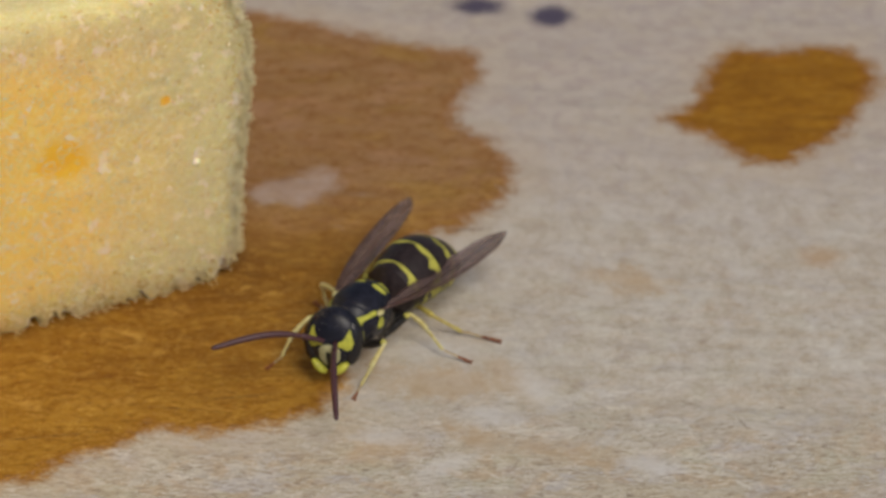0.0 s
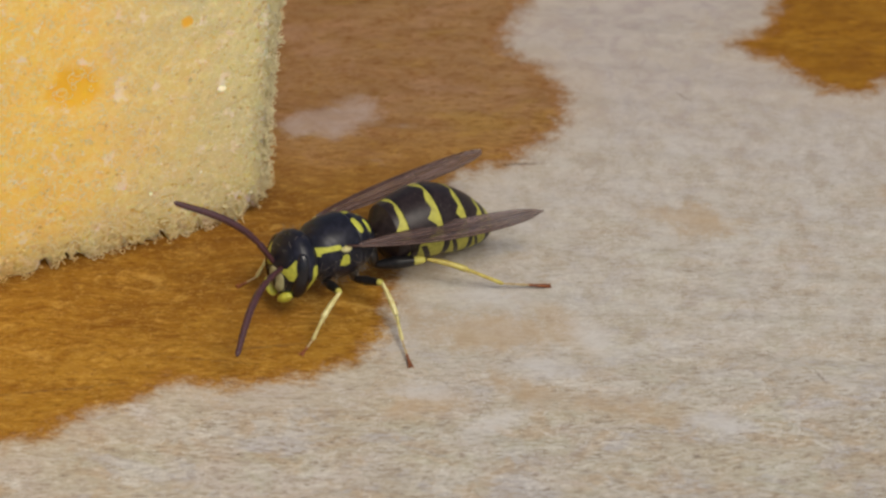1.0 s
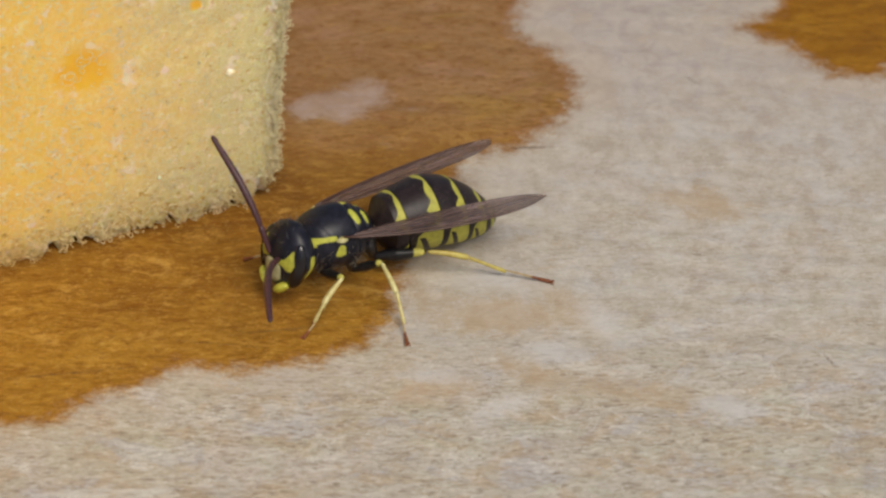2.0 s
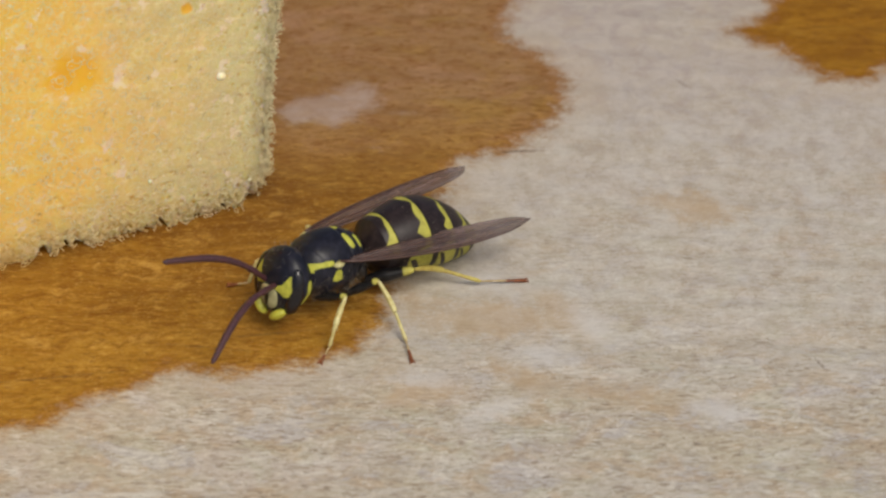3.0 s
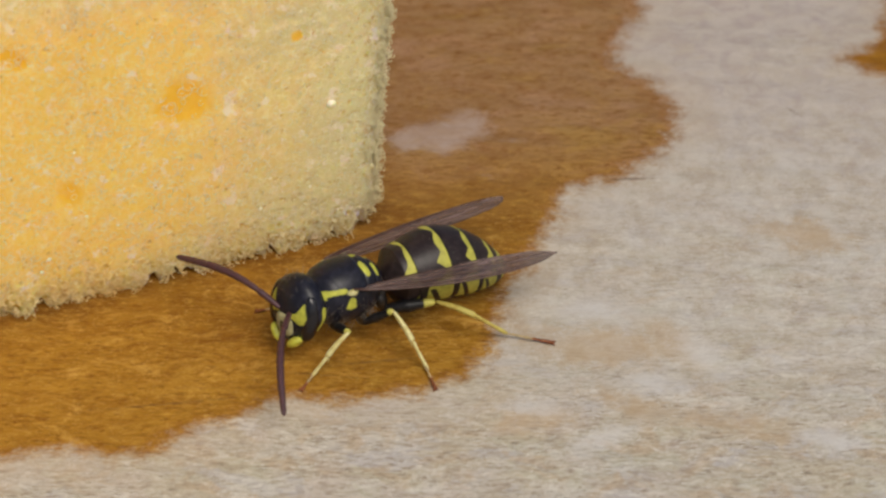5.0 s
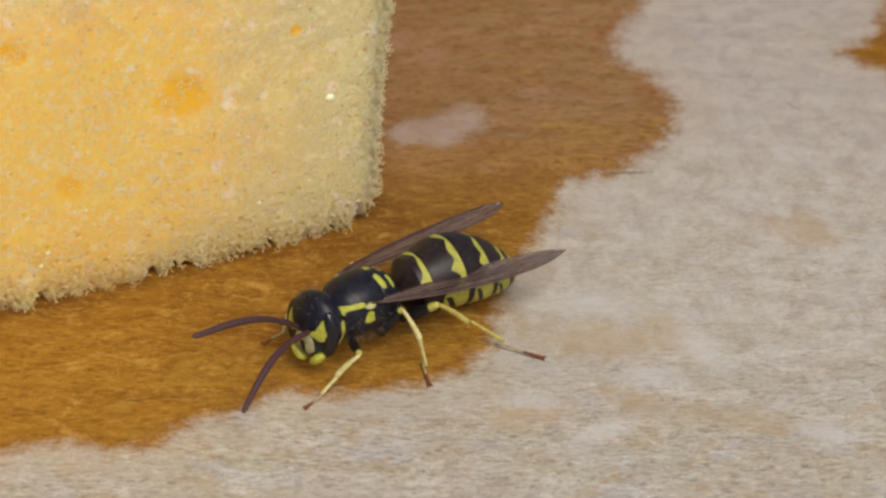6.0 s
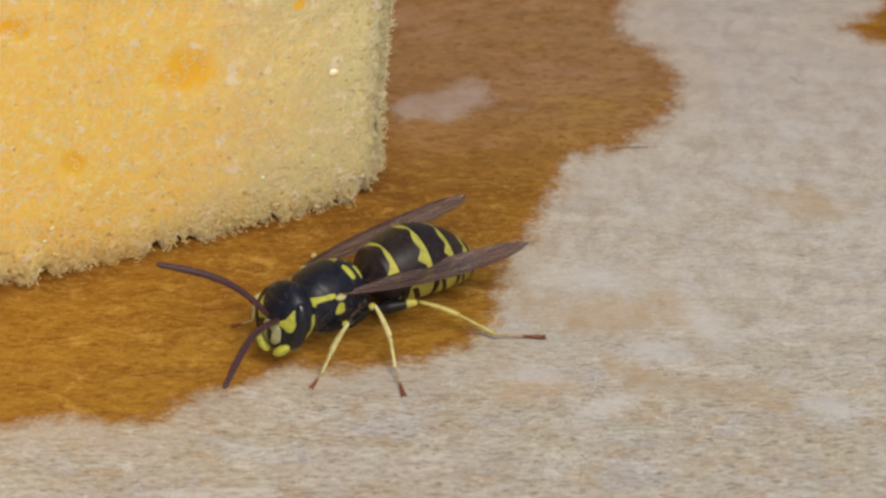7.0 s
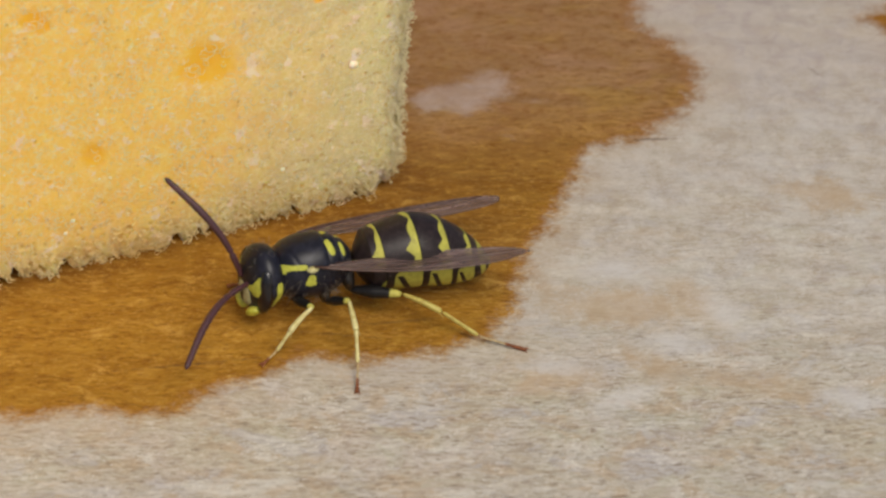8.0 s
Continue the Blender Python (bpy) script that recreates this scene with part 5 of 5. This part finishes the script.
    feet['front', -1] = [
        (-6.1, -5.7), (-6.1, -5.6), (-6.4, -5.4), (-7.1, -4.9), (-8.1, -4.1), (-9.2, -3.3), (-9.2, -2), (-9.2, -2), (-9.3, -2), (-9.5, -4.3), (-9.6, -4.3), (-9.6, -4.3),
        (-10.3, -2.7), (-10.1, -2.4), (-10.9, -2.9), (-11.2, -2.5), (-11, -1.7), (-11.3, -2.3), (-13, -3.3), (-13.5, -2.6), (-13.7, -4.2), (-13.9, -5.8), (-13.1, -7.7), (-13.6, -7.8),
        (-14.1, -7.9), (-14.8, -8), (-14.8, -8), (-14.9, -8), (-16, -6.6), (-16.2, -5.4),
    ]
    feet['middle', -1] = [
        (-3.6, 0.3), (-3.7, 0.4), (-3.9, 0.6), (-4.3, 0.7), (-4.2, 1.1), (-4.5, 1.7), (-4.1, 2), (-4.2, 2.4), (-4.4, 2), (-6, -1.2), (-6, -1.1), (-6.1, -0.8),
        (-5, 0.6), (-4.8, 0.7), (-5.7, 0.4), (-5.9, 0.6), (-5.7, 0.7), (-5.8, 0.5), (-7.9, 0.1), (-7.9, 0.3), (-9.4, -0.7), (-8.8, -0.9), (-9.1, -2.7), (-9.6, -2.4),
        (-9.6, -2.1), (-11.1, -3.8), (-10.7, -3.8), (-10.8, -3.6), (-11, -3), (-11.2, -2.2),
    ]
    feet['hind', -1] = [
        (0.9, 4.5), (1.1, 4.4), (0.8, 4.2), (0.5, 3.6), (0.9, 3.3), (0.9, 3.5), (1.2, 3.1), (1.3, 3), (1.3, 2.9), (-1, 2.3), (-0.2, 1.6), (0.2, 1.3),
        (1.1, 1.2), (1.4, 1), (0.4, 1.1), (0.2, 1), (0.8, 0.5), (0.3, 0.5), (-1.8, 0.8), (-1.8, 0.9), (-3.6, 1.2), (-2.9, 1.1), (-3.6, -0.5), (-3.9, -0.2),
        (-3.7, -0.2), (-5.7, -1.1), (-5.5, -1.4), (-4.7, -1.8), (-4.9, -1.9), (-4.8, -1.5),
    ]
    for (kind, s), steps in feet.items():
        hip, *bones = LEG_PARTS[kind, s]
        tracks = [[] for _ in bones]
        for i, ((t, m), (x, y)) in enumerate(zip(poses, steps)):
            toe = (m.inverted() @ (Vector((x, y, 0.09)) * MM)) / MM
            joints = (knees[kind][i], heels[kind][i], balls[kind][i]) if s > 0 else bent_leg(kind, s, hip, toe)
            chain = [hip, *joints, toe]
            for rows, a, b in zip(tracks, chain, chain[1:]):
                rows.append((t, aimed(a, b)))
        for bone_part, rows in zip(bones, tracks):
            walk(bone_part, rows)
    # how the head turns, tips and leans, in degrees
    nods = [
        (2.3, -17.5, 18), (0.5, -15.9, 9.8), (1, -16.2, 11.3), (-0.8, -19.1, 6.3), (-0.1, -17.7, 3.5), (0.4, -12.8, 4.7), (-0.6, -11, 5.8), (-1.7, -11.4, 7.5), (-3.4, -13.5, 9), (2.4, -15.1, 10.3),
        (1.3, -14.5, 6.4), (3.3, -14.9, 5.1), (0.3, -10.9, 9.3), (0.4, -12.7, 4.1), (-2.1, -15.2, 7.4), (-1.4, -13.6, 4.5), (-1.6, -18.3, 3.8), (0.5, -15.7, 3.7), (-1.5, -9.5, 16.2), (-0.8, -10.6, 15.5),
        (-0.1, -12, 13.2), (1.3, -12.6, 17.2), (2.3, -6.7, 12.8), (0.2, -14.9, 12.1), (0.3, -10.8, 16.5), (2, -17.5, 8.3), (1.9, -15.8, 9.1), (3.2, -11.8, 7.4), (1.3, -10.3, 8), (-3.1, -8.6, 10.5),
    ]
    walk(HEAD, [(t, at_mm(*HEAD_AT, *n)) for t, n in zip(times, nods)])
    # where each wing's tip is held, in the body's space
    near = [
        (-10.1, 2.7, 3.1), (-10.1, 2.8, 3.2), (-10.1, 3.1, 3), (-10.1, 2.5, 2.9), (-10.1, 2.9, 3.3), (-10.1, 3, 3), (-10.1, 2.8, 3.5), (-10.1, 2, 2.5),
        (-10.1, 3, 3.6), (-10.1, 3.1, 3.3), (-10.1, 3, 3.2), (-10.1, 2.9, 3.1), (-10.2, 2.6, 3.3), (-10.1, 2.7, 2.7), (-10.1, 2.8, 3.3), (-10.1, 3, 3.1),
        (-10.1, 2.8, 2.9), (-10.1, 2.7, 2.9), (-10.1, 3.1, 3), (-10, 3.7, 3.3), (-10.1, 3.1, 3.1), (-10.1, 2.4, 2.7), (-10.1, 2.8, 3.1), (-10.1, 2.8, 3),
        (-10.1, 2.6, 3), (-10.1, 2.9, 3), (-10.1, 2.8, 2.7), (-10.1, 2.7, 3), (-10.1, 2.5, 3), (-10.1, 2.6, 3),
    ]
    far = [
        (-10, -3.7, 2.9), (-10, -3.4, 3), (-10, -3.4, 2.5), (-10.1, -3.2, 2.7), (-10.1, -3, 3.2), (-10.1, -3, 3.2), (-10.1, -3.4, 3.2), (-10.1, -3.4, 3.2),
        (-10.2, -2.7, 3.5), (-10.1, -3.1, 2.9), (-10.2, -2.7, 3), (-10.1, -3, 3.2), (-10.1, -3.2, 3), (-10.1, -3, 2.5), (-10.2, -2.7, 3.3), (-10.1, -2.9, 3.2),
        (-10.1, -3.2, 2.9), (-10.2, -2.9, 3.3), (-10.2, -2.1, 4), (-10.1, -3, 3.3), (-10.2, -2.4, 3.2), (-10.1, -2.9, 3), (-10.1, -2.9, 2.6), (-10.1, -2.7, 2.4),
        (-10.1, -3, 2.6), (-10.2, -2.4, 2.9), (-10.1, -2.9, 2.6), (-10.1, -2.8, 2.7), (-10.1, -2.9, 2.7), (-10.2, -2.4, 2.9),
    ]
    for s, tips in ((1, near), (-1, far)):
        walk(WINGS[s], [(t, wing_pose(s, p)) for t, p in zip(times, tips)])
    # where each feeler points, in the head's space
    left = [
        (6.6, 2.1, -2), (6.6, 3, -0.5), (6.4, 3.3, 0.4), (5.9, 3, -2.7), (5.8, 4.3, 0.3), (5.7, 3.9, -2), (5.4, 4.6, 1.3), (5.3, 4.8, 0),
        (5, 5.1, 0.1), (6.3, 3.5, -0.6), (6.4, 2.5, -2), (6.2, 3.5, -1.1), (6.4, 3.3, -0.5), (6, 4, -0.1), (5.2, 4.7, 1.7), (5.3, 4.8, 1),
        (5, 5.1, 0.6), (4, 5.4, -2.2), (4.6, 5.3, -1.2), (5, 5, -1), (4.8, 4.7, -2.3), (6.1, 3.8, -0.4), (6.9, 1.5, -1.4), (6.4, 3.2, 1),
        (6.5, 2.6, -1.7), (6.6, 2.6, -1.4), (6.1, 3.9, 0.2), (6.4, 3.5, -0.1), (6.1, 3.8, 0.3), (5.8, 4.1, -1.3),
    ]
    right = [
        (4.6, -5.4, 0.2), (5.8, -4.2, 0.3), (5, -5, 1.3), (5.7, -4.3, 1.2), (5.8, -3.6, 2.2), (5.9, -2.4, 3.1), (5, -3, 3.9), (4.2, -3.8, 4.1),
        (1.9, -4.4, 4.8), (5.5, -4.1, 2.1), (6.9, -1.5, 1.5), (6.2, -1.5, 3.2), (5.4, -1.1, 4.3), (5.4, -1.2, 4.3), (3.3, -3.3, 5), (2, -5.5, 3.5),
        (0.2, -5.7, 3.2), (-0.2, -5.3, 3.7), (-1.3, -4.9, 3.7), (-0.2, -5.1, 4.1), (2.2, -6.5, 0.3), (4.1, -4.4, 3.6), (7, -1.4, 1.2), (6, -3.1, 2.5),
        (5.5, -3.1, 3.4), (5.8, -3.5, 2.3), (5, -3.9, 3.1), (5.3, -1.8, 4.2), (5, -2, 4.5), (4.2, -3, 4.7),
    ]
    for s, aims in ((1, left), (-1, right)):
        walk(ANTENNAE[s], [(t, aimed(ANTENNA_ROOT[s], p, (0.5 + 0.3 * s, 0, 0.7))) for t, p in zip(times, aims)])


motions()
